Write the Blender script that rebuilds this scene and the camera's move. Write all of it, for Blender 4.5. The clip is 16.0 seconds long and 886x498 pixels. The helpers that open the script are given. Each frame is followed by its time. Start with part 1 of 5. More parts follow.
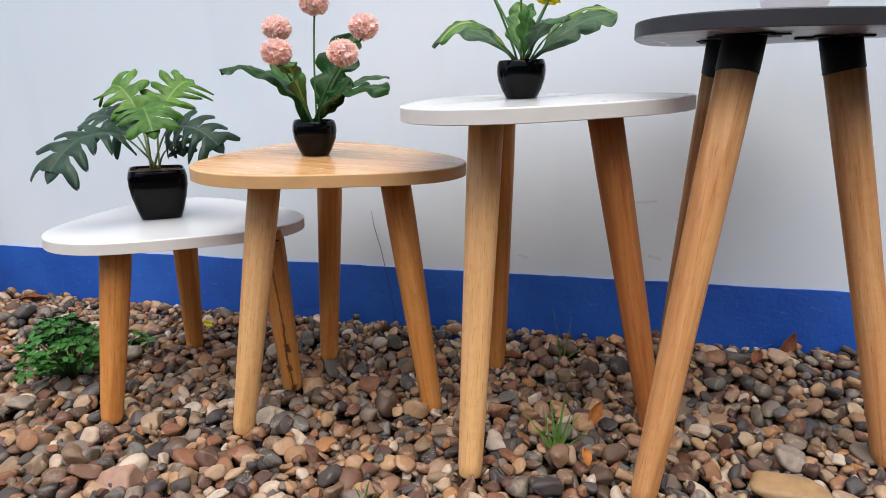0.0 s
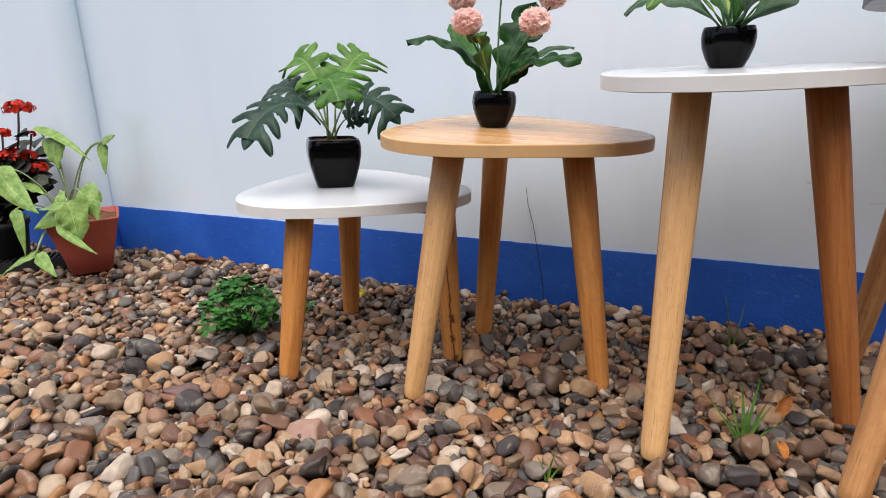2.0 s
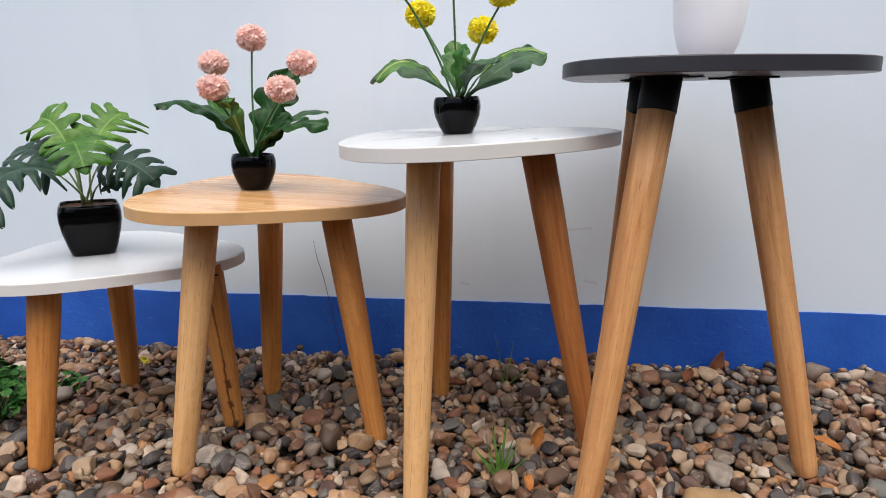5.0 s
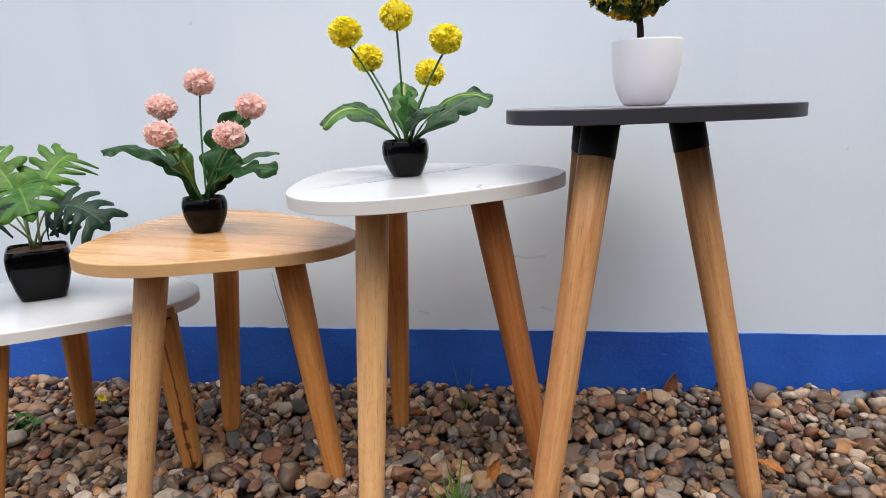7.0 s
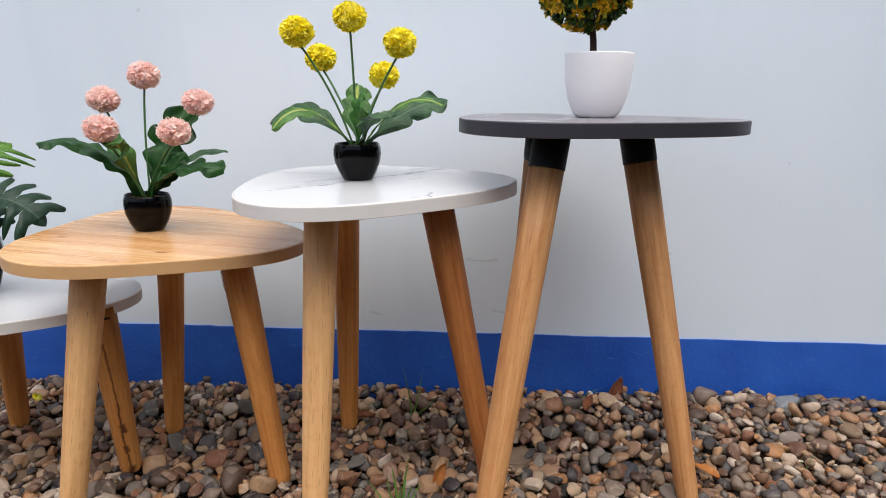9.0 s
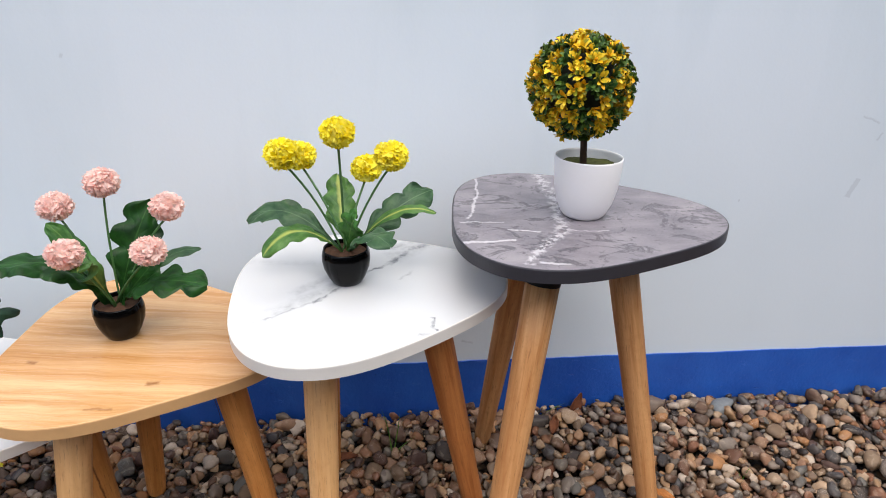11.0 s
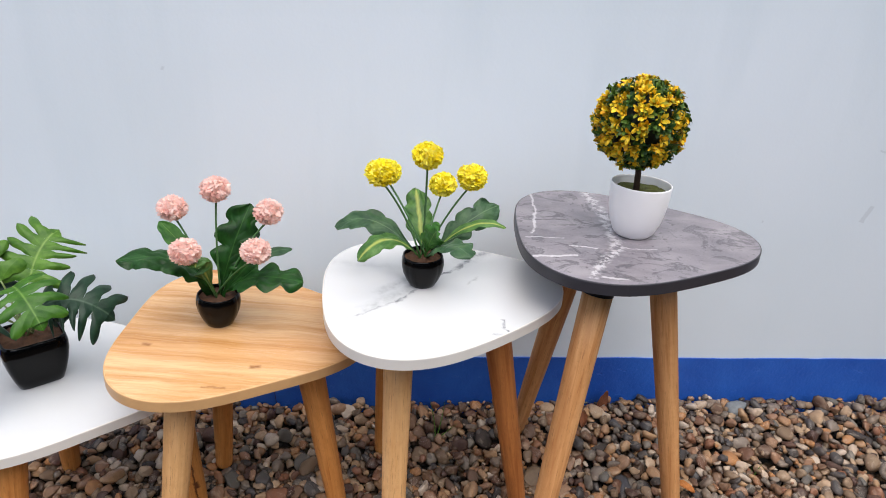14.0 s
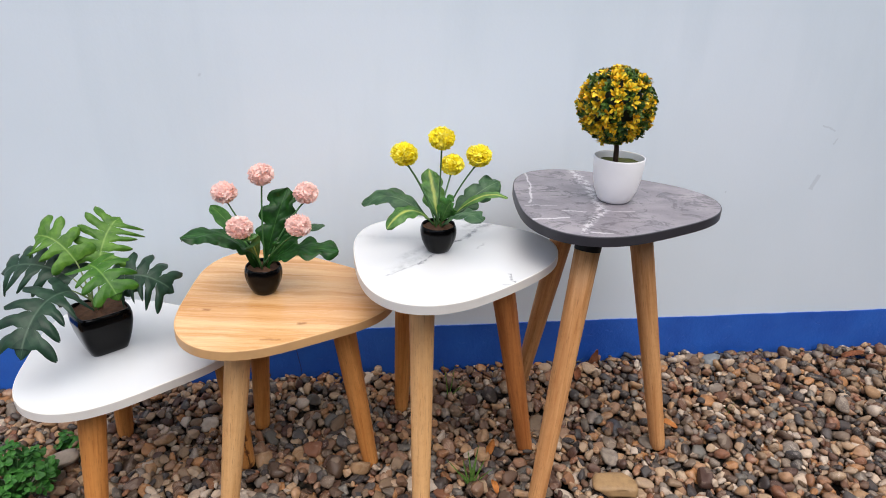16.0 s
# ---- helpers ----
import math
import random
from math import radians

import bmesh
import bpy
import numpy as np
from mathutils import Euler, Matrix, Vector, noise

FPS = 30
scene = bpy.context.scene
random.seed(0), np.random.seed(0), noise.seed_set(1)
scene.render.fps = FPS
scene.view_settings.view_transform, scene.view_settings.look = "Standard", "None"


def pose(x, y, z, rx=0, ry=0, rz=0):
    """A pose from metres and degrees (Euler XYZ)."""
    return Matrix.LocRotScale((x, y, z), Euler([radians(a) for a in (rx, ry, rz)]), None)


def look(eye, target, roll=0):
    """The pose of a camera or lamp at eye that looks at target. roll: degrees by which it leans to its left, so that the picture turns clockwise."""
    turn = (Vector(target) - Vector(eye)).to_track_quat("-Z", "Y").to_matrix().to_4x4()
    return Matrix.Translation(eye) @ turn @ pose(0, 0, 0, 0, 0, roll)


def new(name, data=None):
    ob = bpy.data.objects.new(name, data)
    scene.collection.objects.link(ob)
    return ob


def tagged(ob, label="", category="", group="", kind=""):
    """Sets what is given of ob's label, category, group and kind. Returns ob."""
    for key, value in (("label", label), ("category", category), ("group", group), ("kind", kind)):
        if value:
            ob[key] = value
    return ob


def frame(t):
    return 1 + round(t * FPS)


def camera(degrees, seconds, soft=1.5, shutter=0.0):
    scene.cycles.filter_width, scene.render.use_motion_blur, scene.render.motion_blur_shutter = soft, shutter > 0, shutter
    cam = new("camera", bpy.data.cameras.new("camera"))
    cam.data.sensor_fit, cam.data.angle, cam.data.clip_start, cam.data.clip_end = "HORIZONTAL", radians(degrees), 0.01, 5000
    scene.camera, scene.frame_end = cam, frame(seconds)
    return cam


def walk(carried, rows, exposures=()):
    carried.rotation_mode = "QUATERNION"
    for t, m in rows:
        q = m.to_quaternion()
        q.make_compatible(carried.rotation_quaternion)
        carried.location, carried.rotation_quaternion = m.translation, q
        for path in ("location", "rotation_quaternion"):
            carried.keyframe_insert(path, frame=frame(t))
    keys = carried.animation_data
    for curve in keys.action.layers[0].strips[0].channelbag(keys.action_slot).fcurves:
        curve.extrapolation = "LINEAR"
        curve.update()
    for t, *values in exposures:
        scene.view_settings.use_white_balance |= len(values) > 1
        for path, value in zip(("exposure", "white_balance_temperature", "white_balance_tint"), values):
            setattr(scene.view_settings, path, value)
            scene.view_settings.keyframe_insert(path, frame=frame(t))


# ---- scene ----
cam = camera(71.5, 16.0, soft=0.95)
METRES, EYE, TILT, LEAN, TURN = 1.15, 0.52, -15.73, 1.54, 14.95
ROWS = [
    (0.0, 0.0, 0.0, 0.0, 0.0, 0.0, -0.0),
    (0.5, -0.0445, -0.0025, -0.0037, 4.86, -0.3, -1.11),
    (1.0, -0.0716, -0.0, -0.017, 6.22, -2.04, -2.06),
    (1.5, -0.0999, -0.0036, -0.0249, 7.67, -1.85, -2.61),
    (2.0, -0.1139, -0.0019, -0.0175, 8.41, -1.58, -2.21),
    (2.5, -0.0888, -0.0042, 0.0065, 4.73, 0.7, -1.61),
    (3.0, -0.0654, -0.0062, 0.0127, 2.45, 1.05, -0.91),
    (3.5, -0.0532, -0.0105, 0.0135, 2.14, 1.26, -0.13),
    (4.0, -0.0401, -0.0125, 0.016, 0.27, 1.37, -0.27),
    (4.5, -0.0213, -0.0119, 0.014, -2.14, 1.14, 0.15),
    (7.0, 0.0369, -0.0295, 0.0592, -7.24, 2.09, 2.62),
    (7.5, 0.0549, -0.0245, 0.0528, -9.23, 0.93, 2.74),
    (8.0, 0.0393, -0.0305, 0.0616, -8.33, 1.4, 1.82),
    (8.5, 0.0459, -0.0314, 0.0695, -10.24, 0.67, 1.22),
    (9.0, 0.0499, -0.0286, 0.077, -11.0, 1.15, 1.42),
    (9.5, 0.0414, 0.0021, 0.0837, -13.97, 1.47, 2.08),
    (10.0, 0.015, 0.0456, 0.1645, -19.04, -3.11, 5.0),
    (12.5, -0.1138, -0.0389, 0.3657, -19.54, -11.92, 0.72),
    (13.0, -0.1324, -0.0366, 0.3697, -19.89, -11.09, 0.64),
    (13.5, -0.1431, -0.0408, 0.3664, -17.72, -10.61, 1.05),
    (14.0, -0.1471, -0.0555, 0.3721, -18.98, -9.61, 0.85),
    (14.5, -0.1386, -0.0851, 0.3852, -21.61, -8.6, 1.8),
    (15.0, -0.1411, -0.119, 0.381, -23.07, -8.3, 2.65),
    (15.5, -0.1849, -0.1509, 0.3657, -22.64, -8.86, 2.42),
    (16.0, -0.2459, -0.1845, 0.3448, -21.06, -9.29, 2.97),
]
PATH = [(t, pose(0, 0, EYE, TILT, LEAN, TURN) @ pose(METRES * x, METRES * y, METRES * z, 90 + pitch, roll, yaw)) for t, x, y, z, yaw, pitch, roll in ROWS]
PATH += [
    (4.7, look((0.003, -0.010, 0.539), (-0.365, 1.896, 0.056), -1.1)),
    (6.8, look((0.032, -0.005, 0.583), (-0.266, 1.913, 0.101), -2.2)),
    (10.2, look((-0.014, 0.110, 0.764), (0.132, 1.985, 0.082), -0.7)),
    (12.3, look((-0.125, 0.045, 0.934), (0.044, 1.810, 0.009), 2.8)),
]
walk(cam, sorted(PATH, key=lambda row: row[0]),
     exposures=[(0.0, 0.52), (2.5, 0.52), (5.0, 0.47), (7.0, 0.43), (10.0, 0.39), (12.5, 0.38), (16.0, 0.38)])

# ---- light ----
SUN_ELEVATION, SUN_AZIMUTH = 65.0, 38.0
world = bpy.data.worlds.new("overcast_sky")
scene.world = world
world.use_nodes = True
wn = world.node_tree
sky = wn.nodes.new("ShaderNodeTexSky")
sky.sky_type = "NISHITA"
sky.sun_disc = False
sky.sun_elevation, sky.sun_rotation = radians(SUN_ELEVATION), radians(180 + SUN_AZIMUTH)
sky.air_density, sky.dust_density, sky.ozone_density = 1.0, 3.0, 1.5
wn.links.new(sky.outputs["Color"], wn.nodes["Background"].inputs["Color"])
wn.nodes["Background"].inputs["Strength"].default_value = 0.15
sun = new("sun", bpy.data.lights.new("sun", "SUN"))
sun.data.energy, sun.data.angle, sun.data.color = 2.6, radians(60), (1.0, 0.963, 0.905)
sun.matrix_world = look((10 * math.sin(radians(SUN_AZIMUTH)), 0.9 - 10 * math.cos(radians(SUN_AZIMUTH)), 10 * math.tan(radians(SUN_ELEVATION))), (0, 0.9, 0))


# ---- materials ----
def lin(r, g, b):
    """Linear colour from 8-bit display values."""
    f = lambda v: v / 12.92 if v <= 0.04045 else ((v + 0.055) / 1.055) ** 2.4
    return (f(r / 255), f(g / 255), f(b / 255), 1.0)


class Nodes:
    """A short way to write one node material."""

    def __init__(self, name, rough=0.5, metal=0.0, coat=0.0):
        self.mat = bpy.data.materials.new(name)
        self.mat.use_nodes = True
        self.tree = self.mat.node_tree
        self.bsdf = self.tree.nodes["Principled BSDF"]
        self.bsdf.inputs["Roughness"].default_value = rough
        self.bsdf.inputs["Metallic"].default_value = metal
        self.bsdf.inputs["Coat Weight"].default_value = coat
        self.coords = self.tree.nodes.new("ShaderNodeTexCoord").outputs["Object"]

    def put(self, socket, value):
        if hasattr(value, "is_linked"):
            self.tree.links.new(value, socket)
        else:
            socket.default_value = value

    def scaled(self, s, vec=None):
        n = self.tree.nodes.new("ShaderNodeMapping")
        n.inputs["Scale"].default_value = s if hasattr(s, "__len__") else (s, s, s)
        self.put(n.inputs["Vector"], vec or self.coords)
        return n.outputs["Vector"]

    def noise(self, scale, detail=4, rough=0.55, vec=None, distortion=0.0, color=False):
        n = self.tree.nodes.new("ShaderNodeTexNoise")
        n.inputs["Scale"].default_value, n.inputs["Detail"].default_value = scale, detail
        n.inputs["Roughness"].default_value, n.inputs["Distortion"].default_value = rough, distortion
        self.put(n.inputs["Vector"], vec or self.coords)
        return n.outputs["Color" if color else "Fac"]

    def ramp(self, fac, stops, mode="LINEAR"):
        n = self.tree.nodes.new("ShaderNodeValToRGB")
        n.color_ramp.interpolation = mode
        e = n.color_ramp.elements
        while len(e) < len(stops):
            e.new(0.5)
        for el, (p, c) in zip(e, stops):
            el.position = p
            el.color = c if hasattr(c, "__len__") else (c, c, c, 1)
        self.put(n.inputs["Fac"], fac)
        return n.outputs["Color"]

    def mix(self, fac, a, b, mode="MIX"):
        n = self.tree.nodes.new("ShaderNodeMix")
        n.data_type, n.blend_type = "RGBA", mode
        self.put(n.inputs[0], fac), self.put(n.inputs[6], a), self.put(n.inputs[7], b)
        return n.outputs[2]

    def math(self, op, a, b=0.0, c=0.0):
        n = self.tree.nodes.new("ShaderNodeMath")
        n.operation = op
        self.put(n.inputs[0], a), self.put(n.inputs[1], b), self.put(n.inputs[2], c)
        return n.outputs[0]

    def bump(self, height, strength=0.3, distance=0.002):
        n = self.tree.nodes.new("ShaderNodeBump")
        n.inputs["Strength"].default_value, n.inputs["Distance"].default_value = strength, distance
        self.put(n.inputs["Height"], height)
        self.tree.links.new(n.outputs["Normal"], self.bsdf.inputs["Normal"])
        return self

    def color(self, c):
        self.put(self.bsdf.inputs["Base Color"], c)
        return self

    def rough(self, r):
        self.put(self.bsdf.inputs["Roughness"], r)
        return self


def vein_mask(n, vec, lines):
    """Streaks along polylines of (x, y, width, strength) on a tabletop, summed into one mask."""
    total = None
    for line in lines:
        for (x0, y0, w0, k0), (x1, y1, w1, k1) in zip(line, line[1:]):
            m = n.tree.nodes.new("ShaderNodeMapping")
            m.vector_type = "TEXTURE"
            m.inputs["Location"].default_value = (x0, y0, 0)
            m.inputs["Rotation"].default_value = (0, 0, math.atan2(y1 - y0, x1 - x0))
            n.put(m.inputs["Vector"], vec)
            sep = n.tree.nodes.new("ShaderNodeSeparateXYZ")
            n.put(sep.inputs[0], m.outputs["Vector"])
            length = math.hypot(x1 - x0, y1 - y0)
            past = n.math("MAXIMUM", n.math("SUBTRACT", sep.outputs["X"], length), n.math("MULTIPLY", sep.outputs["X"], -1.0))
            d = n.math("MAXIMUM", n.math("ABSOLUTE", sep.outputs["Y"]), n.math("MAXIMUM", past, 0.0))
            k = n.math("MULTIPLY", n.math("MAXIMUM", n.math("SUBTRACT", 1.0, n.math("DIVIDE", d, (w0 + w1) / 2)), 0.0), (k0 + k1) / 2)
            total = k if total is None else n.math("MAXIMUM", total, k)
    return total


def warped(n, amount, scale, axes=(1, 1, 0)):
    v = n.tree.nodes.new("ShaderNodeVectorMath")
    v.operation = "MULTIPLY_ADD"
    c = n.tree.nodes.new("ShaderNodeVectorMath")
    c.operation = "SUBTRACT"
    n.put(c.inputs[0], n.noise(scale, 5, 0.65, color=True))
    c.inputs[1].default_value = (0.5, 0.5, 0.5)
    n.put(v.inputs[0], c.outputs[0])
    v.inputs[1].default_value = tuple(amount * k for k in axes)
    n.put(v.inputs[2], n.coords)
    return v.outputs[0]


def wall_paint():
    n = Nodes("pale_blue_wall_paint", 0.75)
    big = n.noise(1.3, 3)
    streak = n.noise(3.0, 4, vec=n.scaled((2.2, 1, 0.35)))
    c = n.mix(n.ramp(big, [(0.35, 0.0), (0.7, 1.0)]), lin(213, 224, 232), lin(222, 231, 239))
    c = n.mix(n.ramp(streak, [(0.52, 0.0), (0.72, 0.35)]), c, lin(204, 216, 225))
    sep, flat = n.tree.nodes.new("ShaderNodeSeparateXYZ"), n.tree.nodes.new("ShaderNodeCombineXYZ")
    n.put(sep.inputs[0], warped(n, 0.012, 60, (1, 1, 1)))
    n.put(flat.inputs[0], sep.outputs["X"]), n.put(flat.inputs[1], sep.outputs["Z"])
    dirt = vein_mask(n, flat.outputs[0], [[(0.846, 0.488, 0.007, 0.5), (0.856, 0.516, 0.006, 0.7)], [(0.872, 0.60, 0.003, 0.3), (0.878, 0.61, 0.003, 0.3)], [(-0.595, 0.754, 0.003, 1.0), (-0.594, 0.756, 0.003, 1.0)],
                                          [(0.62, 0.48, 0.002, 0.6), (0.621, 0.482, 0.002, 0.6)], [(0.42, 0.30, 0.002, 0.5), (0.421, 0.303, 0.002, 0.5)], [(-0.2, 0.34, 0.002, 0.4), (-0.198, 0.342, 0.002, 0.4)]])
    scratch = vein_mask(n, flat.outputs[0], [[(0.832, 0.644, 0.0022, 1.0), (0.848, 0.641, 0.0022, 1.0), (0.866, 0.632, 0.0022, 0.8)], [(0.028, 0.284, 0.002, 0.8), (0.056, 0.281, 0.003, 1.0), (0.086, 0.284, 0.002, 0.8)],
                                             [(0.125, 0.252, 0.0018, 0.7), (0.180, 0.253, 0.0018, 0.7)], [(0.083, 0.178, 0.003, 0.9), (0.100, 0.172, 0.003, 0.8)], [(-0.168, 0.166, 0.003, 0.6), (-0.154, 0.163, 0.003, 0.6)]])
    # Greenish shade and reflection beside the vine, painted into the wall colour.
    vine_shade = vein_mask(n, flat.outputs[0], [[(-1.60, 0.34, 0.06, 0.12), (-1.60, 0.27, 0.08, 0.3), (-1.61, 0.20, 0.06, 0.12)]])
    c = n.mix(vine_shade, c, lin(150, 168, 140))
    c = n.mix(n.math("MINIMUM", dirt, 0.19), c, lin(128, 134, 142))
    c = n.mix(n.math("MINIMUM", scratch, 0.2), c, lin(140, 146, 154))
    n.color(c).bump(n.math("ADD", n.mix(0.35, n.noise(14, 5), n.noise(160, 3)), n.math("MULTIPLY", scratch, 1.2)), 0.13, 0.004)
    return n.mat


def blue_paint():
    n = Nodes("cobalt_blue_wall_paint", 0.5)
    c = n.mix(n.ramp(n.noise(5, 5), [(0.35, 0.0), (0.7, 1.0)]), lin(28, 80, 172), lin(44, 102, 196))
    c = n.mix(n.ramp(n.noise(60, 6, 0.7), [(0.66, 0.0), (0.72, 0.6)]), c, lin(22, 60, 130))
    chips = n.ramp(n.noise(1.0, 5, 0.7, n.scaled((26, 26, 60))), [(0.62, 0.0), (0.68, 1.0)])
    n.color(c).bump(n.math("ADD", n.mix(0.4, n.noise(22, 5), n.noise(130, 4)), n.math("MULTIPLY", chips, -0.35)), 0.6, 0.005)
    return n.mat


def soil():
    n = Nodes("gritty_gravel_soil", 0.95)
    v = n.tree.nodes.new("ShaderNodeTexVoronoi")
    v.inputs["Scale"].default_value = 42.0
    n.put(v.inputs["Vector"], warped(n, 0.02, 30))
    sep = n.tree.nodes.new("ShaderNodeSeparateColor")
    n.put(sep.inputs[0], v.outputs["Color"])
    stones = n.ramp(sep.outputs[0], [(0.0, lin(96, 78, 62)), (0.2, lin(60, 56, 54)), (0.4, lin(128, 102, 78)), (0.6, lin(84, 66, 52)), (0.8, lin(112, 104, 94)), (0.95, lin(150, 132, 110))], "CONSTANT")
    # Near-black between the drawn stones: crevice shade put into the colour.
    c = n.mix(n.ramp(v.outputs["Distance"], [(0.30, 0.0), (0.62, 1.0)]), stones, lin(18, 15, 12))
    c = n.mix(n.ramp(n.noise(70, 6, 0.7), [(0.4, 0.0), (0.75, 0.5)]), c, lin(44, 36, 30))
    n.color(c).bump(n.math("MULTIPLY", v.outputs["Distance"], -1.0), 0.9, 0.012)
    return n.mat


def pebble_stone(name, single):
    """River pebbles in mixed colours; the colour is drawn for every stone."""
    n = Nodes(name, 0.55)
    if single:
        rnd = n.tree.nodes.new("ShaderNodeObjectInfo").outputs["Random"]
    else:
        rnd = n.tree.nodes.new("ShaderNodeNewGeometry").outputs["Random Per Island"]
    hues = [(202, 158, 114), (122, 92, 70), (158, 150, 140), (218, 190, 154), (88, 88, 90), (174, 122, 80),
            (110, 76, 60), (232, 216, 194), (62, 60, 64), (202, 164, 118), (148, 124, 96), (90, 60, 50),
            (208, 150, 90), (116, 118, 114), (180, 138, 106), (140, 104, 74), (56, 54, 58), (206, 182, 150),
            (160, 104, 70), (134, 128, 118), (190, 152, 118), (238, 228, 212), (102, 80, 62), (172, 148, 118),
            (128, 86, 60), (76, 70, 68), (212, 172, 126), (150, 136, 120)]
    base = n.ramp(rnd, [(i / len(hues), lin(*((0.92 * v + 0.027 * sum(h)) * k for v, k in zip(h, (0.785, 0.74, 0.708))))) for i, h in enumerate(hues)], "CONSTANT")
    off = n.tree.nodes.new("ShaderNodeVectorMath")
    off.operation = "ADD"
    n.put(off.inputs[0], n.coords)
    n.put(off.inputs[1], n.math("MULTIPLY", rnd, 37.0))
    v = off.outputs[0]
    k = 1.0 if not single else 0.016
    blotch = n.noise(70 * k, 5, 0.6, v)
    c = n.mix(n.ramp(blotch, [(0.38, 0.0), (0.65, 0.6)]), base, n.mix(0.5, base, lin(98, 80, 66)))
    c = n.mix(n.ramp(n.noise(30 * k, 3, 0.5, v, 1.5), [(0.56, 0.0), (0.64, 0.4)]), c, n.mix(0.4, base, lin(214, 196, 172)))
    speck = n.noise(520 * k, 4, 0.7, v)
    c = n.mix(n.ramp(speck, [(0.56, 0.0), (0.7, 0.35)]), c, n.mix(0.5, base, lin(40, 34, 30)))
    vein = n.ramp(n.noise(42 * k, 2, 0.4, v, 2.5), [(0.488, 0.0), (0.5, 0.4), (0.512, 0.0)])
    has_vein = n.math("GREATER_THAN", n.math("FRACT", n.math("MULTIPLY", rnd, 91.7)), 0.86)
    c = n.mix(n.math("MULTIPLY", vein, has_vein), c, lin(214, 204, 190))
    n.color(c)
    n.rough(n.ramp(n.math("FRACT", n.math("MULTIPLY", rnd, 53.3)), [(0.0, 0.38), (1.0, 0.75)]))
    n.bump(n.mix(0.5, blotch, speck), 0.55, 0.0028)
    return n.mat


def leg_wood_nodes(name, tint, dark):
    n = Nodes(name, 0.5)
    n.bsdf.inputs["Specular IOR Level"].default_value = 0.35
    grain = n.noise(1.0, 6, 0.62, n.scaled((120, 120, 6)), 0.6)
    broad = n.noise(1.0, 3, 0.5, n.scaled((36, 36, 2.4)), 0.4)
    pores = n.noise(1.0, 3, 0.7, n.scaled((520, 520, 26)))
    c = n.mix(n.ramp(grain, [(0.3, 0.0), (0.7, 1.0)]), tint, dark)
    c = n.mix(n.ramp(broad, [(0.45, 0.0), (0.75, 0.5)]), c, n.mix(0.5, dark, lin(120, 74, 38)))
    c = n.mix(n.ramp(pores, [(0.58, 0.0), (0.68, 0.5)]), c, lin(116, 72, 40))
    c = n.mix(n.ramp(n.noise(55, 5, 0.7), [(0.5, 0.0), (0.75, 0.35)]), c, n.mix(0.5, dark, lin(150, 92, 50)))
    n.color(c).bump(n.mix(0.5, grain, pores), 0.12, 0.001)
    return n, c


def leg_wood(name, tint, dark):
    return leg_wood_nodes(name, tint, dark)[0].mat


def oak_laminate():
    n = Nodes("light_oak_laminate", 0.26)
    bent = warped(n, 0.03, 5, (0, 1, 0))
    w = n.noise(1.0, 5, 0.62, n.scaled((1.6, 30, 1), bent), 0.5)
    bands = n.noise(1.0, 3, 0.55, n.scaled((0.9, 11, 1), bent), 0.3)
    fine = n.noise(1.0, 5, 0.7, n.scaled((9, 300, 1), bent))
    pores = n.noise(1.0, 3, 0.6, n.scaled((22, 620, 1)))
    c = n.ramp(w, [(0.28, lin(166, 110, 60)), (0.43, lin(196, 146, 92)), (0.58, lin(222, 182, 136)), (0.75, lin(190, 140, 88))])
    c = n.mix(n.ramp(bands, [(0.46, 0.0), (0.66, 0.5)]), c, lin(196, 142, 88))
    c = n.mix(n.ramp(bands, [(0.28, 0.45), (0.42, 0.0)]), c, lin(226, 186, 140))
    c = n.mix(n.ramp(fine, [(0.46, 0.0), (0.68, 0.35)]), c, lin(158, 102, 54))
    c = n.mix(n.ramp(pores, [(0.62, 0.0), (0.72, 0.25)]), c, lin(124, 78, 40))
    knots = vein_mask(n, warped(n, 0.01, 60), [[(0.055, -0.105, 0.006, 0.8), (0.062, -0.104, 0.006, 0.8)], [(-0.118, -0.070, 0.005, 0.7), (-0.112, -0.070, 0.005, 0.7)],
                                               [(0.0, -0.16, 0.003, 0.6), (0.03, -0.158, 0.003, 0.5)]])
    c = n.mix(n.math("MINIMUM", knots, 0.75), c, lin(122, 70, 34))
    n.color(c).bump(n.mix(0.5, fine, pores), 0.03, 0.001)
    n.rough(n.ramp(fine, [(0.4, 0.20), (0.7, 0.32)]))
    return n.mat


def plain(name, rgb, rough=0.5, vary=0.06, scale=40.0, bump=0.1, coat=0.0, metal=0.0, spec=0.5):
    n = Nodes(name, rough, metal, coat)
    n.bsdf.inputs["Specular IOR Level"].default_value = spec
    c = lin(*rgb)
    d = tuple(v * (1 - 2.2 * vary) for v in c[:3]) + (1.0,)
    k = n.noise(scale, 5, 0.6)
    n.color(n.mix(n.ramp(k, [(0.35, 0.0), (0.7, 1.0)]), c, d)).bump(n.noise(scale * 6, 4), bump, 0.001)
    return n.mat


M_WALL, M_BLUE, M_SOIL = wall_paint(), blue_paint(), soil()
M_PEBBLES, M_PEBBLE = pebble_stone("river_pebbles", False), pebble_stone("river_pebble", True)
M_LEG_PALE = leg_wood("pale_rubberwood", lin(230, 184, 130), lin(210, 158, 100))
M_LEG_WARM = leg_wood("honey_rubberwood", lin(218, 152, 84), lin(186, 116, 54))
M_LEG_DUSK = leg_wood("tan_rubberwood", lin(216, 164, 110), lin(180, 120, 70))
M_LEG_RED = leg_wood("reddish_rubberwood", lin(202, 132, 72), lin(158, 90, 44))
M_OAK = oak_laminate()
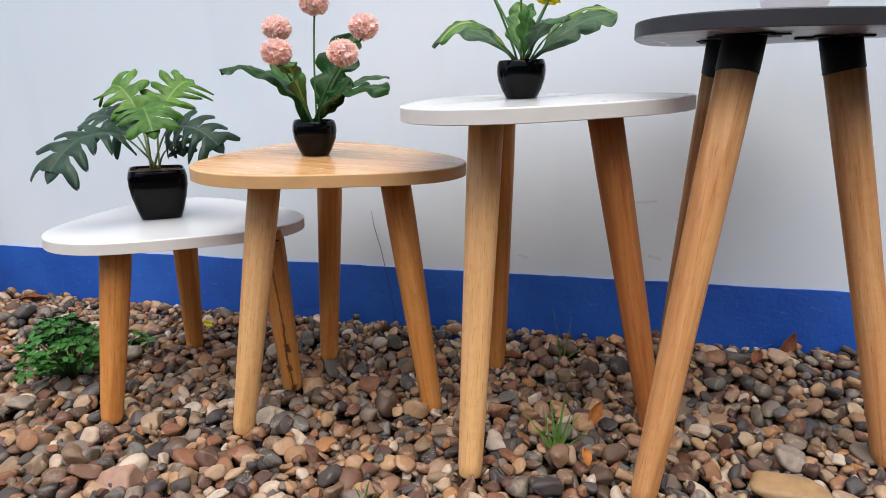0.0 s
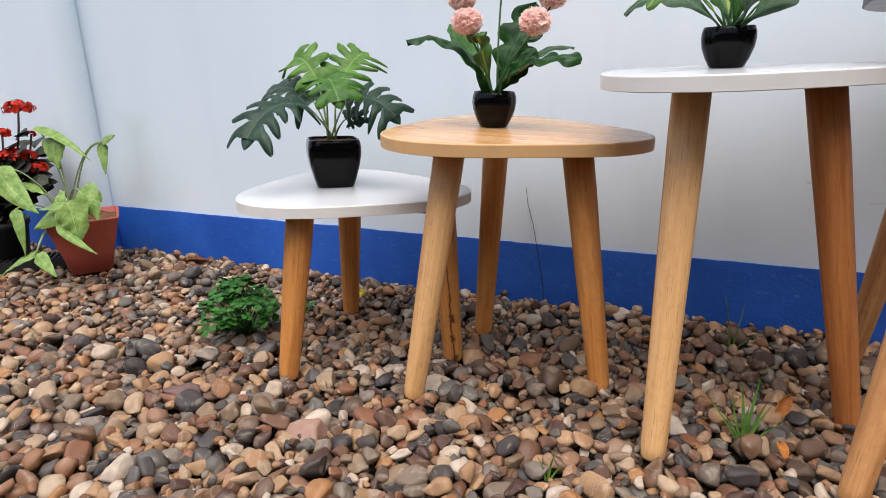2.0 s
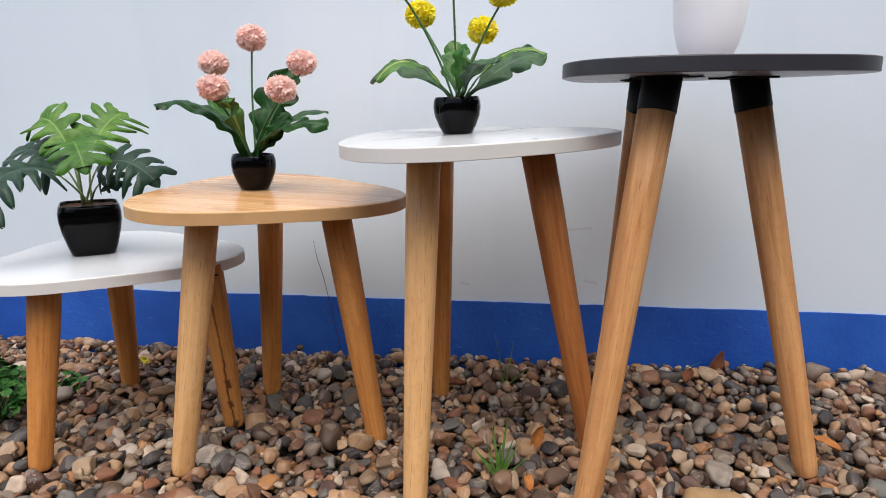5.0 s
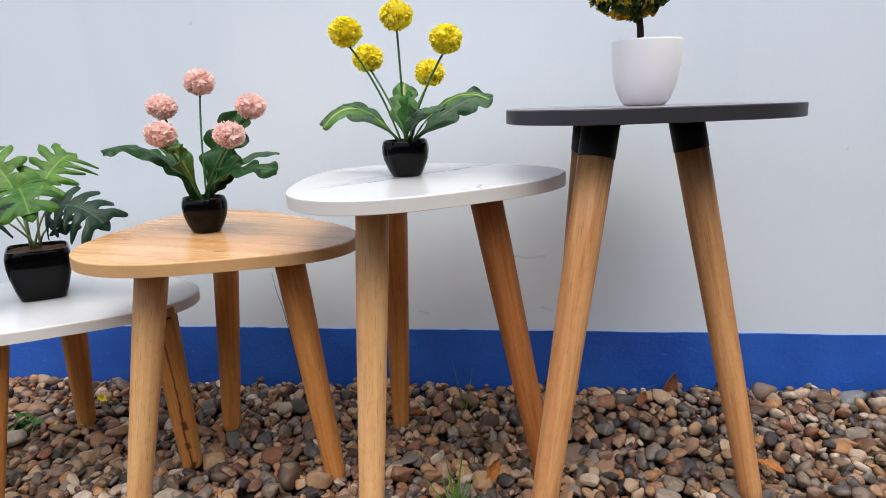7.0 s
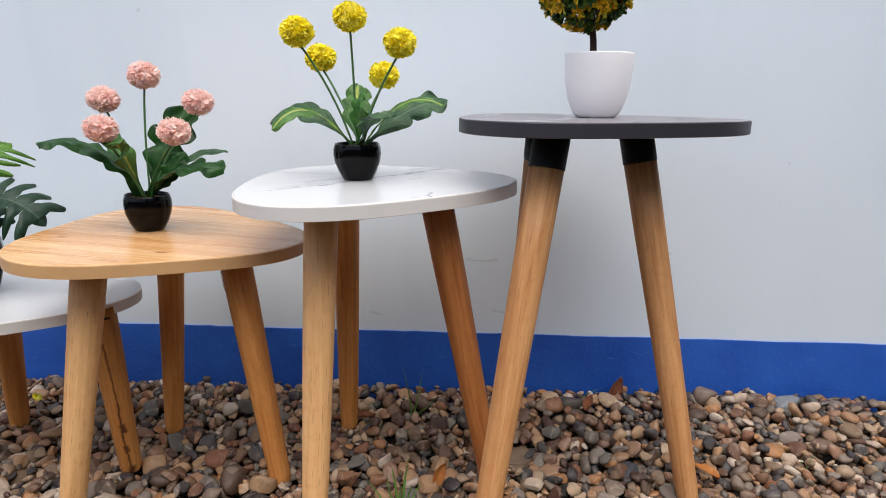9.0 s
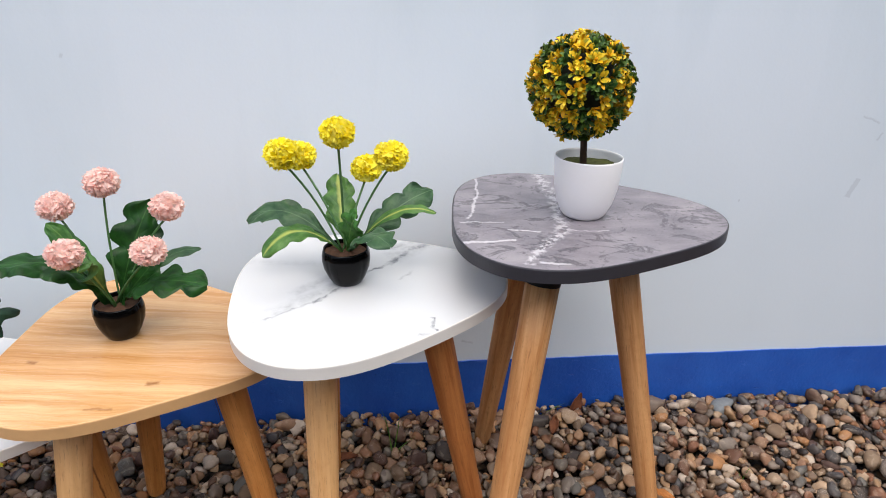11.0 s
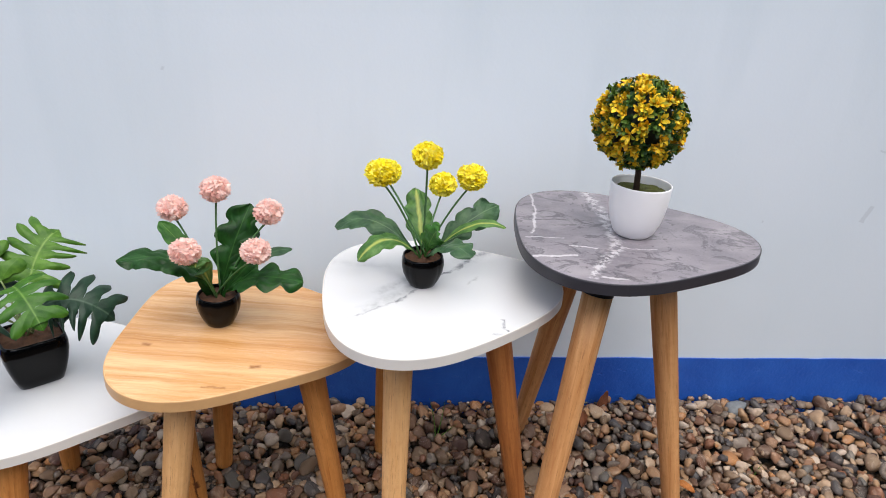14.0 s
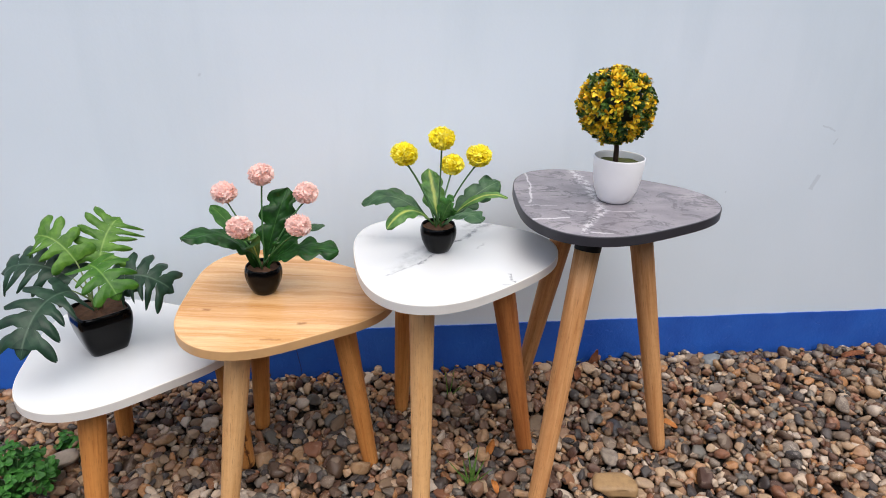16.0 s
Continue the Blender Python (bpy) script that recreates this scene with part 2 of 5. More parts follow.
M_OAK_EDGE = plain("oak_edge_band", (206, 162, 112), 0.42, 0.05, 30)
M_WHITE_TOP = plain("white_melamine", (206, 208, 210), 0.22, 0.01, 8, 0.02)
M_WHITE_EDGE = plain("white_edge_band", (220, 216, 210), 0.4, 0.02, 30, 0.05)
M_CHARCOAL_EDGE = plain("charcoal_edge_band", (50, 49, 55), 0.45, 0.06, 60, 0.1)
M_BLACK_PAINT = plain("matt_black_paint", (9, 9, 10), 0.55, 0.1, 90, 0.15, spec=0.25)
M_BLACK_GLAZE = plain("black_ceramic_glaze", (6, 6, 7), 0.09, 0.1, 20, 0.03, spec=0.16)
M_WHITE_CERAMIC = plain("white_plastic", (244, 242, 242), 0.28, 0.015, 15, 0.03)


def marble_white():
    n = Nodes("white_marble_laminate", 0.2)
    v = warped(n, 0.03, 26)
    sharp = vein_mask(n, v, [[(-0.125, -0.088, 0.002, 0.1), (-0.111, -0.080, 0.004, 0.3), (-0.058, -0.043, 0.004, 0.5), (-0.034, -0.011, 0.006, 0.9), (0.015, 0.044, 0.004, 0.8), (0.041, 0.065, 0.005, 0.9), (0.080, 0.119, 0.010, 0.9), (0.120, 0.149, 0.014, 0.8)],
                             [(0.101, -0.096, 0.003, 0.8), (0.096, -0.118, 0.003, 0.9), (0.102, -0.134, 0.004, 0.9)], [(0.102, -0.134, 0.004, 0.7), (0.080, -0.133, 0.004, 0.2)],
                             [(0.060, 0.015, 0.004, 0.25), (0.075, 0.040, 0.004, 0.3)]])
    soft = vein_mask(n, v, [[(-0.10, -0.06, 0.014, 0.2), (-0.03, 0.0, 0.024, 0.5)], [(-0.08, -0.01, 0.012, 0.3), (-0.03, 0.035, 0.014, 0.35)], [(0.06, 0.10, 0.018, 0.35), (0.12, 0.155, 0.030, 0.5)],
                            [(0.055, 0.125, 0.010, 0.4), (0.10, 0.165, 0.016, 0.6)], [(-0.16, 0.09, 0.012, 0.12), (-0.05, 0.07, 0.016, 0.22)]])
    patch = n.ramp(n.noise(60, 5, 0.65), [(0.36, 0.25), (0.62, 1.0)])
    k = n.math("MULTIPLY", n.math("MAXIMUM", n.math("MINIMUM", n.math("MULTIPLY", sharp, 1.3), 0.85), soft), patch)
    n.color(n.mix(k, lin(206, 207, 208), lin(94, 96, 102)))
    return n.mat


def marble_grey():
    n = Nodes("grey_marble_laminate", 0.34)
    off = n.tree.nodes.new("ShaderNodeMapping")
    off.inputs["Location"].default_value = (-0.008, -0.019, 0)
    n.put(off.inputs["Vector"], n.coords)
    n.coords = off.outputs["Vector"]
    cloud = n.noise(9, 6, 0.62, n.scaled((1, 1.8, 1)), 0.6)
    c = n.ramp(cloud, [(0.3, lin(104, 100, 106)), (0.5, lin(130, 124, 130)), (0.72, lin(150, 144, 148))])
    dark = n.noise(15, 6, 0.7, n.scaled((0.9, 1.4, 1)), 1.2)
    c = n.mix(n.ramp(dark, [(0.54, 0.0), (0.59, 0.75), (0.64, 0.25), (0.70, 0.9)]), c, lin(60, 58, 64))
    c = n.mix(n.ramp(n.noise(30, 6, 0.75, None, 2.0), [(0.57, 0.0), (0.64, 0.6)]), c, lin(84, 82, 88))
    v = warped(n, 0.022, 34)
    thin = vein_mask(n, v, [[(-0.124, 0.160, 0.0026, 0.9), (-0.132, 0.076, 0.003, 1.0), (-0.150, -0.005, 0.0026, 0.9), (-0.160, -0.035, 0.002, 0.5)], [(-0.172, -0.120, 0.005, 1.1), (-0.111, -0.116, 0.003, 0.7)],
                            [(-0.109, -0.081, 0.003, 0.9), (-0.070, -0.089, 0.003, 0.6)], [(-0.173, -0.050, 0.003, 0.6), (-0.114, -0.052, 0.003, 0.4)], [(-0.09, -0.185, 0.005, 1.1), (-0.057, -0.190, 0.004, 0.8)],
                            [(-0.03, -0.085, 0.003, 0.5), (0.02, -0.09, 0.002, 0.3)]])
    broad = vein_mask(n, v, [[(-0.017, 0.190, 0.012, 1.0), (-0.017, 0.113, 0.018, 1.0), (-0.019, 0.036, 0.012, 0.8), (-0.031, -0.041, 0.013, 0.9), (-0.038, -0.086, 0.015, 0.9), (-0.079, -0.142, 0.008, 0.9), (-0.103, -0.186, 0.008, 1.0)]])
    broken = n.ramp(n.noise(75, 6, 0.7), [(0.47, 0.0), (0.58, 1.0)])
    k = n.math("MINIMUM", n.math("MAXIMUM", n.math("MULTIPLY", n.math("MULTIPLY", thin, 1.3), n.ramp(n.noise(40, 4), [(0.35, 0.35), (0.55, 1.0)])), n.math("MULTIPLY", n.math("MULTIPLY", broad, broken), 1.0)), 0.5)
    c = n.mix(k, c, lin(226, 224, 226))
    n.color(n.mix(n.ramp(n.noise(260, 4, 0.7), [(0.55, 0.0), (0.7, 0.2)]), c, lin(178, 174, 176)))
    return n.mat


M_MARBLE, M_GREY_MARBLE = marble_white(), marble_grey()


# ---- mesh helpers ----
def mesh_of(name, bm, mats, smooth=True):
    me = bpy.data.meshes.new(name)
    bm.normal_update()
    bm.to_mesh(me)
    bm.free()
    for m in mats if hasattr(mats, "__len__") else [mats]:
        me.materials.append(m)
    if smooth:
        me.shade_smooth()
    return me


def part(name, bm, mats, parent=None, label="", m=None, smooth=True):
    """Links a bmesh as one mesh object, under a thing or a part."""
    ob = new(name, mesh_of(name, bm, mats, smooth))
    if parent:
        ob.parent = parent
    if m is not None:
        ob.matrix_basis = m
    return tagged(ob, label)


def thing(name, m, label, category, group=""):
    ob = new(name)
    ob.empty_display_size = 0.05
    ob.matrix_basis = m
    return tagged(ob, label, category, group)


def box(bm, x0, x1, y0, y1, z0, z1, bevel=0.0):
    r = bmesh.ops.create_cube(bm, size=1)["verts"]
    for v in r:
        v.co = Vector(((x0 + x1) / 2 + v.co.x * (x1 - x0), (y0 + y1) / 2 + v.co.y * (y1 - y0), (z0 + z1) / 2 + v.co.z * (z1 - z0)))
    if bevel:
        es = list({e for v in r for e in v.link_edges})
        bmesh.ops.bevel(bm, geom=es, offset=bevel, segments=2, affect="EDGES")
    return bm


def loft(bm, rings, cap_start=True, cap_end=True, closed=True):
    """Joins rings of points, all of one count, by quads."""
    rows = [[bm.verts.new(p) for p in ring] for ring in rings]
    n = len(rows[0])
    for a, b in zip(rows, rows[1:]):
        for i in range(n if closed else n - 1):
            j = (i + 1) % n
            bm.faces.new((a[i], a[j], b[j], b[i]))
    if closed and cap_start:
        bm.faces.new(rows[0][::-1])
    if closed and cap_end:
        bm.faces.new(rows[-1])
    return rows


def ring(r, z, n=32, cx=0.0, cy=0.0):
    return [(cx + r * math.cos(2 * math.pi * i / n), cy + r * math.sin(2 * math.pi * i / n), z) for i in range(n)]


def tube(bm, pts, radii, n=8):
    """A tube along points, with its own radius at each."""
    pts = [Vector(p) for p in pts]
    rings = []
    side = None
    for i, p in enumerate(pts):
        d = (pts[min(i + 1, len(pts) - 1)] - pts[max(i - 1, 0)]).normalized()
        if side is None:
            side = d.orthogonal().normalized()
        side = (side - d * side.dot(d)).normalized()
        up = d.cross(side)
        r = radii[i] if hasattr(radii, "__len__") else radii
        rings.append([p + (side * math.cos(a) + up * math.sin(a)) * r for a in (2 * math.pi * k / n for k in range(n))])
    loft(bm, rings)
    return bm


def curve_points(a, b, c, n=10):
    a, b, c = Vector(a), Vector(b), Vector(c)
    return [a * (1 - t) ** 2 + b * 2 * t * (1 - t) + c * t * t for t in (i / (n - 1) for i in range(n))]


# ---- the large structure ----
WALL_Y, BAND_TOP = 1.193, 0.1265
wall = part("wall_north", box(bmesh.new(), -14, 14, WALL_Y, WALL_Y + 0.2, -0.4, 3.2), M_WALL, label="pale blue painted rendered wall with faint marks", smooth=False)
tagged(wall, category="wall", kind="structure")


def painted_band(name, x0, x1, y, depth, mat, parent=None):
    """The blue paint at a wall's foot: a thin coat with a hand-cut upper edge."""
    bm = bmesh.new()
    n = max(4, int((x1 - x0) / 0.02))
    front, back = [], []
    for i in range(n + 1):
        x = x0 + (x1 - x0) * i / n
        z = BAND_TOP + 0.0022 * noise.noise((x * 9, y, 1)) + 0.0014 * noise.noise((x * 47, y, 4))
        front.append([(x, y - depth, -0.3), (x, y - depth, z)])
        back.append((x, y + 0.001, z))
    rows = [[bm.verts.new(p) for p in (*f, b)] for f, b in zip(front, back)]
    for a, b in zip(rows, rows[1:]):
        bm.faces.new((a[0], b[0], b[1], a[1]))
        bm.faces.new((a[1], b[1], b[2], a[2]))
    return part(name, bm, mat, parent, smooth=False)


band = painted_band("trim", -6, 8, WALL_Y, 0.003, M_BLUE)
tagged(band, "cobalt blue painted band along the wall's foot", "wall trim", kind="structure")

M_UNSEEN_WALL = plain("grey_green_unseen_wall", (92, 96, 88), 0.9, 0.2, 3, 0.4)
# Out of view, added to darken reflections and light from the low horizon.
unseen_back_wall = part("unseen_wall_south", box(bmesh.new(), -14, 14, -5.2, -5.0, -0.4, 2.4), M_UNSEEN_WALL, label="unseen plain grey wall added to darken reflections and the low horizon", smooth=False)
tagged(unseen_back_wall, category="wall", kind="structure")

# Added out of view as a blocker: dims the right end of wall and stones.
unseen_side_wall = part("unseen_wall_east", box(bmesh.new(), 3.0, 3.2, -5.0, WALL_Y - 0.004, -0.4, 3.2), M_UNSEEN_WALL, label="unseen plain grey wall added to dim the right side", smooth=False)
tagged(unseen_side_wall, category="wall", kind="structure")

bm = bmesh.new()
for v in [(-40, -40), (40, -40), (40, 40), (-40, 40)]:
    bm.verts.new((v[0], v[1], -0.036))
bm.faces.new(bm.verts)
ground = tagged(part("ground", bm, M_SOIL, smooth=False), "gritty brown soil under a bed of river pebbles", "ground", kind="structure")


# ---- tables ----
def top_radius(a, k, bulge):
    return k * (0.195 + bulge * math.cos(3 * a) + 0.0012 * math.cos(6 * a))


def top_ring(z, inset, shape, n=240):
    """Outline of a tabletop. shape: size, how far the corners reach, depth against width, turn."""
    size, bulge, deep, turn = shape
    c, s = math.cos(radians(turn)), math.sin(radians(turn))
    out = []
    for i in range(n):
        a = 2 * math.pi * i / n
        r = top_radius(a, size, bulge) - inset
        x, y = r * math.cos(a), r * math.sin(a) * deep
        out.append((c * x - s * y, s * x + c * y, z))
    return out


def slope_height(row, x, y):
    """Height of a tabletop's upper face at x, y."""
    return row[3] + math.tan(radians(row[6][0])) * (x - row[1]) + math.tan(radians(row[6][1])) * (y - row[2])


def slope_turn(slope):
    """The turn that lays a level thing on a sloping top."""
    nrm = Vector((-math.tan(radians(slope[0])), -math.tan(radians(slope[1])), 1)).normalized()
    return Vector((0, 0, 1)).rotation_difference(nrm).to_matrix().to_4x4()


THICK = 0.0185


def knotted_wood(m):
    """Leg wood with one dark, knotty streak down the side that faces the yard."""
    n, was = leg_wood_nodes("knotty_rubberwood", lin(200, 142, 78), lin(168, 106, 50))
    right = m.to_3x3().inverted() @ Vector((0.88, 0.47, 0))
    sep, flat = n.tree.nodes.new("ShaderNodeSeparateXYZ"), n.tree.nodes.new("ShaderNodeCombineXYZ")
    n.put(sep.inputs[0], warped(n, 0.006, 90, (1, 1, 1)))
    n.put(flat.inputs[0], n.math("ADD", n.math("MULTIPLY", sep.outputs["X"], right.x), n.math("MULTIPLY", sep.outputs["Y"], right.y)))
    n.put(flat.inputs[1], sep.outputs["Z"])
    streak = vein_mask(n, flat.outputs[0], [[(-0.002, 0.235, 0.002, 0.7), (0.001, 0.130, 0.0026, 1.1), (-0.001, 0.075, 0.0026, 1.1), (0.002, 0.012, 0.0024, 1.1)], [(0.001, 0.090, 0.006, 1.4), (0.002, 0.082, 0.006, 1.4)],
                                            [(0.000, 0.052, 0.005, 1.3), (0.001, 0.046, 0.005, 1.3)], [(0.004, 0.012, 0.006, 1.3), (0.002, 0.006, 0.007, 1.4)]])
    n.color(n.mix(n.math("MINIMUM", streak, 0.92), was, lin(66, 30, 16)))
    return n.mat


def table(label, cx, cy, height, turn, shape, slope, top_mat, edge_mat, legs, leg_mats, cap=0.0):
    """A three-legged side table with a rounded triangular top, sloping a little as it stands on the stones.
    legs: foot x, y and upper x, y of each."""
    base = thing("side_table", pose(cx, cy, 0), label, "side table", "row of side tables")
    tilt = slope_turn(slope)
    bm = bmesh.new()
    loft(bm, [top_ring(-THICK, 0.003, shape), top_ring(-THICK + 0.001, 0.0016, shape), top_ring(-0.0012, 0.0016, shape), top_ring(-0.0004, 0.002, shape), top_ring(0, 0.003, shape)])
    top = part("tabletop", bm, top_mat, base, m=Matrix.Translation((0, 0, height)) @ tilt @ pose(0, 0, 0, 0, 0, turn), smooth=False)
    bm = bmesh.new()
    loft(bm, [top_ring(-THICK + 0.0004, 0.0015, shape), top_ring(-THICK + 0.001, 0.0, shape), top_ring(-0.0018, 0.0, shape), top_ring(-0.0006, 0.0006, shape), top_ring(-0.0004, 0.002, shape)], False, False)
    part("edge_band", bm, edge_mat, top, smooth=False)
    for (fx, fy, ux, uy), mat in zip(legs, leg_mats):
        under = slope_height((label, cx, cy, height, turn, shape, slope), ux, uy) - THICK
        foot, up = Vector((fx - cx, fy - cy, -0.006)), Vector((ux - cx, uy - cy, under))
        axis = up - foot
        length = axis.length
        m = Matrix.Translation(foot) @ axis.to_track_quat("Z", "Y").to_matrix().to_4x4()
        r = lambda t: 0.0162 + 0.0068 * min(1, t * 1.15) ** 0.9
        bm = bmesh.new()
        rings = [ring(0.0105, 0.0), ring(0.0138, 0.001), ring(0.0155, 0.004)]
        cut = length - cap if cap else length + 0.012
        rings += [ring(r(t * cut / length), t * cut) for t in (0.04, 0.2, 0.4, 0.6, 0.8, 1.0)]
        loft(bm, rings)
        leg = part("leg", bm, mat or knotted_wood(m), base, m=m)
        for p in leg.data.polygons:
            p.use_smooth = len(p.vertices) == 4
        if cap:
            bm = bmesh.new()
            loft(bm, [ring(r(cut / length) + 0.0006, cut - 0.0005), ring(r(cut / length) + 0.0008, cut + 0.001), ring(r(1) + 0.0008, length + 0.004)])
            c = part("cap", bm, M_BLACK_PAINT, leg, "matt black painted leg top")
            for p in c.data.polygons:
                p.use_smooth = len(p.vertices) == 4
        bm = bmesh.new()
        for arm in (-34, 34, 90):
            bar = bmesh.new()
            box(bar, -0.044, 0.044, -0.0085, 0.0085, -0.0028, -0.0003 - 0.0002 * abs(arm) / 34, 0.0006)
            bar.transform(pose(0, 0, 0, 0, 0, arm))
            me = bpy.data.meshes.new("bar")
            bar.to_mesh(me)
            bar.free()
            bm.from_mesh(me)
            bpy.data.meshes.remove(me)
        part("mounting_plate", bm, M_BLACK_PAINT, base, "flat black metal plate with three arms", smooth=False,
             m=Matrix.Translation((up.x * 0.9, up.y * 0.9, slope_height((label, 0, 0, height, turn, shape, slope), up.x * 0.9, up.y * 0.9) - THICK)) @ tilt @ pose(0, 0, 0, 0, 0, math.degrees(math.atan2(up.y, up.x)) + 12))
    return base


TABLES = [
    ("low side table with a glossy white top and wooden legs", -0.7177, 0.8943, 0.2948, -4, (0.975, 0.0242, 1.005, 13.2), (-1.3, -1.69), M_WHITE_TOP, M_WHITE_EDGE,
     [(-0.760, 0.712, -0.737, 0.760), (-0.810, 0.994, -0.772, 0.964), (-0.522, 0.875, -0.535, 0.871)], (M_LEG_WARM, M_LEG_WARM, None), 0),
    ("side table with a light oak wood-grain top and wooden legs", -0.4201, 0.8815, 0.4034, -4, (0.978, 0.0241, 0.971, 2.6), (-2.37, 0.1), M_OAK, M_OAK_EDGE,
     [(-0.532, 0.733, -0.479, 0.786), (-0.261, 0.859, -0.312, 0.868), (-0.510, 0.997, -0.487, 1.020)], (M_LEG_PALE, M_LEG_WARM, M_LEG_WARM), 0),
    ("side table with a white marbled top and wooden legs", -0.1072, 0.8661, 0.4863, 0, (0.978, 0.0208, 0.937, 6.2), (0.54, 0.47), M_MARBLE, M_WHITE_EDGE,
     [(-0.165, 0.705, -0.1585, 0.808), (0.080, 0.869, -0.010, 0.857), (-0.188, 1.035, -0.174, 1.020)], (M_LEG_PALE, M_LEG_RED, M_LEG_WARM), 0),
    ("tall side table with a grey marbled top and black-capped wooden legs", 0.1983, 0.9039, 0.5741, 0, (0.988, 0.0222, 0.965, -5.8), (-0.36, -0.68), M_GREY_MARBLE, M_CHARCOAL_EDGE,
     [(0.059, 0.704, 0.144, 0.813), (0.382, 0.855, 0.272, 0.916), (0.114, 1.095, 0.142, 0.930)], (M_LEG_DUSK, M_LEG_DUSK, M_LEG_DUSK), 0.044),
]
for row in TABLES:
    table(*row)
FEET = [(leg[0], leg[1]) for row in TABLES for leg in row[9]]


# ---- leaves and flowers ----
def leaf_material(name, dark, light, vein, stripe=0.0, stripe_rgb=(196, 196, 100), rough=0.42):
    """A leaf blade: midrib, side veins and mottling by the blade's own coordinates (along, across)."""
    n = Nodes(name, rough)
    n.bsdf.inputs["Specular IOR Level"].default_value = 0.25
    uv = n.tree.nodes.new("ShaderNodeTexCoord").outputs["UV"]
    sep = n.tree.nodes.new("ShaderNodeSeparateXYZ")
    n.put(sep.inputs[0], uv)
    across = n.math("ABSOLUTE", n.math("SUBTRACT", sep.outputs["Y"], 0.5))
    along = n.math("ADD", sep.outputs["X"], n.math("MULTIPLY", across, -0.55))
    mott = n.noise(55, 5, 0.6)
    c = n.mix(n.ramp(mott, [(0.35, 0.0), (0.68, 1.0)]), lin(*dark), lin(*light))
    if stripe:
        wob = n.math("ADD", across, n.math("MULTIPLY", n.math("SUBTRACT", n.noise(38, 4, 0.6), 0.5), 0.22))
        c = n.mix(n.ramp(wob, [(stripe * 0.35, 0.45), (stripe, 0.0)]), c, lin(*stripe_rgb))
    side = n.math("ABSOLUTE", n.math("SINE", n.math("MULTIPLY", along, 25.0)))
    ribs = n.ramp(side, [(0.0, 0.14), (0.12, 0.0)])
    mid = n.ramp(across, [(0.0, 0.6), (0.012, 0.3), (0.022, 0.0)])
    c = n.mix(n.math("MAXIMUM", ribs, mid), c, lin(*vein))
    n.color(c).bump(n.math("ADD", n.math("MULTIPLY", side, 0.6), n.math("MULTIPLY", mott, 0.7)), 0.35, 0.0016)
    n.bsdf.inputs["Transmission Weight"].default_value = 0.0
    n.bsdf.inputs["Subsurface Weight"].default_value = 0.0
    return n.mat


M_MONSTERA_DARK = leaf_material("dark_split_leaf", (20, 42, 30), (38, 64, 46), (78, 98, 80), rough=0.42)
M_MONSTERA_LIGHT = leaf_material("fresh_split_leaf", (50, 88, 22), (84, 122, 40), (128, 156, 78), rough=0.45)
# Darker copy of the fresh leaf: the front leaf's shading put into colour.
M_MONSTERA_SHADED = leaf_material("shaded_split_leaf", (38, 78, 18), (66, 108, 32), (108, 142, 64), rough=0.45)
M_LEAF_DARK = leaf_material("dark_cloth_leaf", (14, 46, 12), (34, 78, 26), (70, 112, 52), rough=0.42)
M_LEAF_MID = leaf_material("green_cloth_leaf", (44, 92, 36), (78, 128, 54), (130, 168, 88))
M_LEAF_GREYGREEN = leaf_material("greyish_cloth_leaf", (40, 70, 46), (70, 100, 66), (112, 138, 100))
M_LEAF_STRIPED = leaf_material("variegated_cloth_leaf", (52, 90, 42), (88, 126, 62), (170, 184, 104), 0.11)
M_SYNGONIUM = leaf_material("pale_arrowhead_leaf", (92, 124, 54), (138, 160, 88), (172, 186, 124))
M_CLOVER = leaf_material("clover_leaf", (36, 84, 30), (64, 118, 46), (96, 140, 72))
M_DARK_FOLIAGE = leaf_material("dark_succulent_leaf", (34, 46, 36), (66, 62, 52), (80, 84, 66))
M_STEM = plain("green_stem", (70, 112, 60), 0.5, 0.12, 60)
M_STEM_PALE = plain("pale_petiole", (134, 154, 98), 0.5, 0.12, 60)
M_STEM_BROWN = plain("brown_twig", (70, 48, 36), 0.75, 0.2, 90, 0.4)
M_POT_SOIL = plain("brown_potting_foam", (92, 62, 42), 0.95, 0.25, 120, 0.8)
M_MOSS = plain("olive_moss", (88, 92, 34), 0.95, 0.25, 140, 0.9)
M_TERRACOTTA = plain("faded_red_plastic", (178, 84, 66), 0.5, 0.12, 14, 0.2)
M_BARK_CHIPS = plain("bark_chips", (120, 78, 50), 0.9, 0.3, 120, 0.8)
M_BLACK_PLASTIC = plain("black_plastic", (26, 27, 30), 0.5, 0.15, 30, 0.1)


def petal_material(name, stops, rough=0.6, glow=0.0):
    n = Nodes(name, rough)
    n.bsdf.inputs["Specular IOR Level"].default_value = 0.2
    rnd = n.tree.nodes.new("ShaderNodeNewGeometry").outputs["Random Per Island"]
    c = n.ramp(rnd, [(i / max(1, len(stops) - 1), lin(*s)) for i, s in enumerate(stops)])
    n.color(n.mix(n.ramp(n.noise(90, 4), [(0.4, 0.0), (0.7, 0.35)]), c, lin(*stops[-1]))).bump(n.noise(300, 4), 0.2, 0.001)
    if glow:
        thin, both = n.tree.nodes.new("ShaderNodeBsdfTranslucent"), n.tree.nodes.new("ShaderNodeMixShader")
        n.put(thin.inputs["Color"], c)
        n.put(both.inputs[0], glow)
        n.put(both.inputs[1], n.bsdf.outputs[0]), n.put(both.inputs[2], thin.outputs[0])
        n.put(n.tree.nodes["Material Output"].inputs["Surface"], both.outputs[0])
    return n.mat


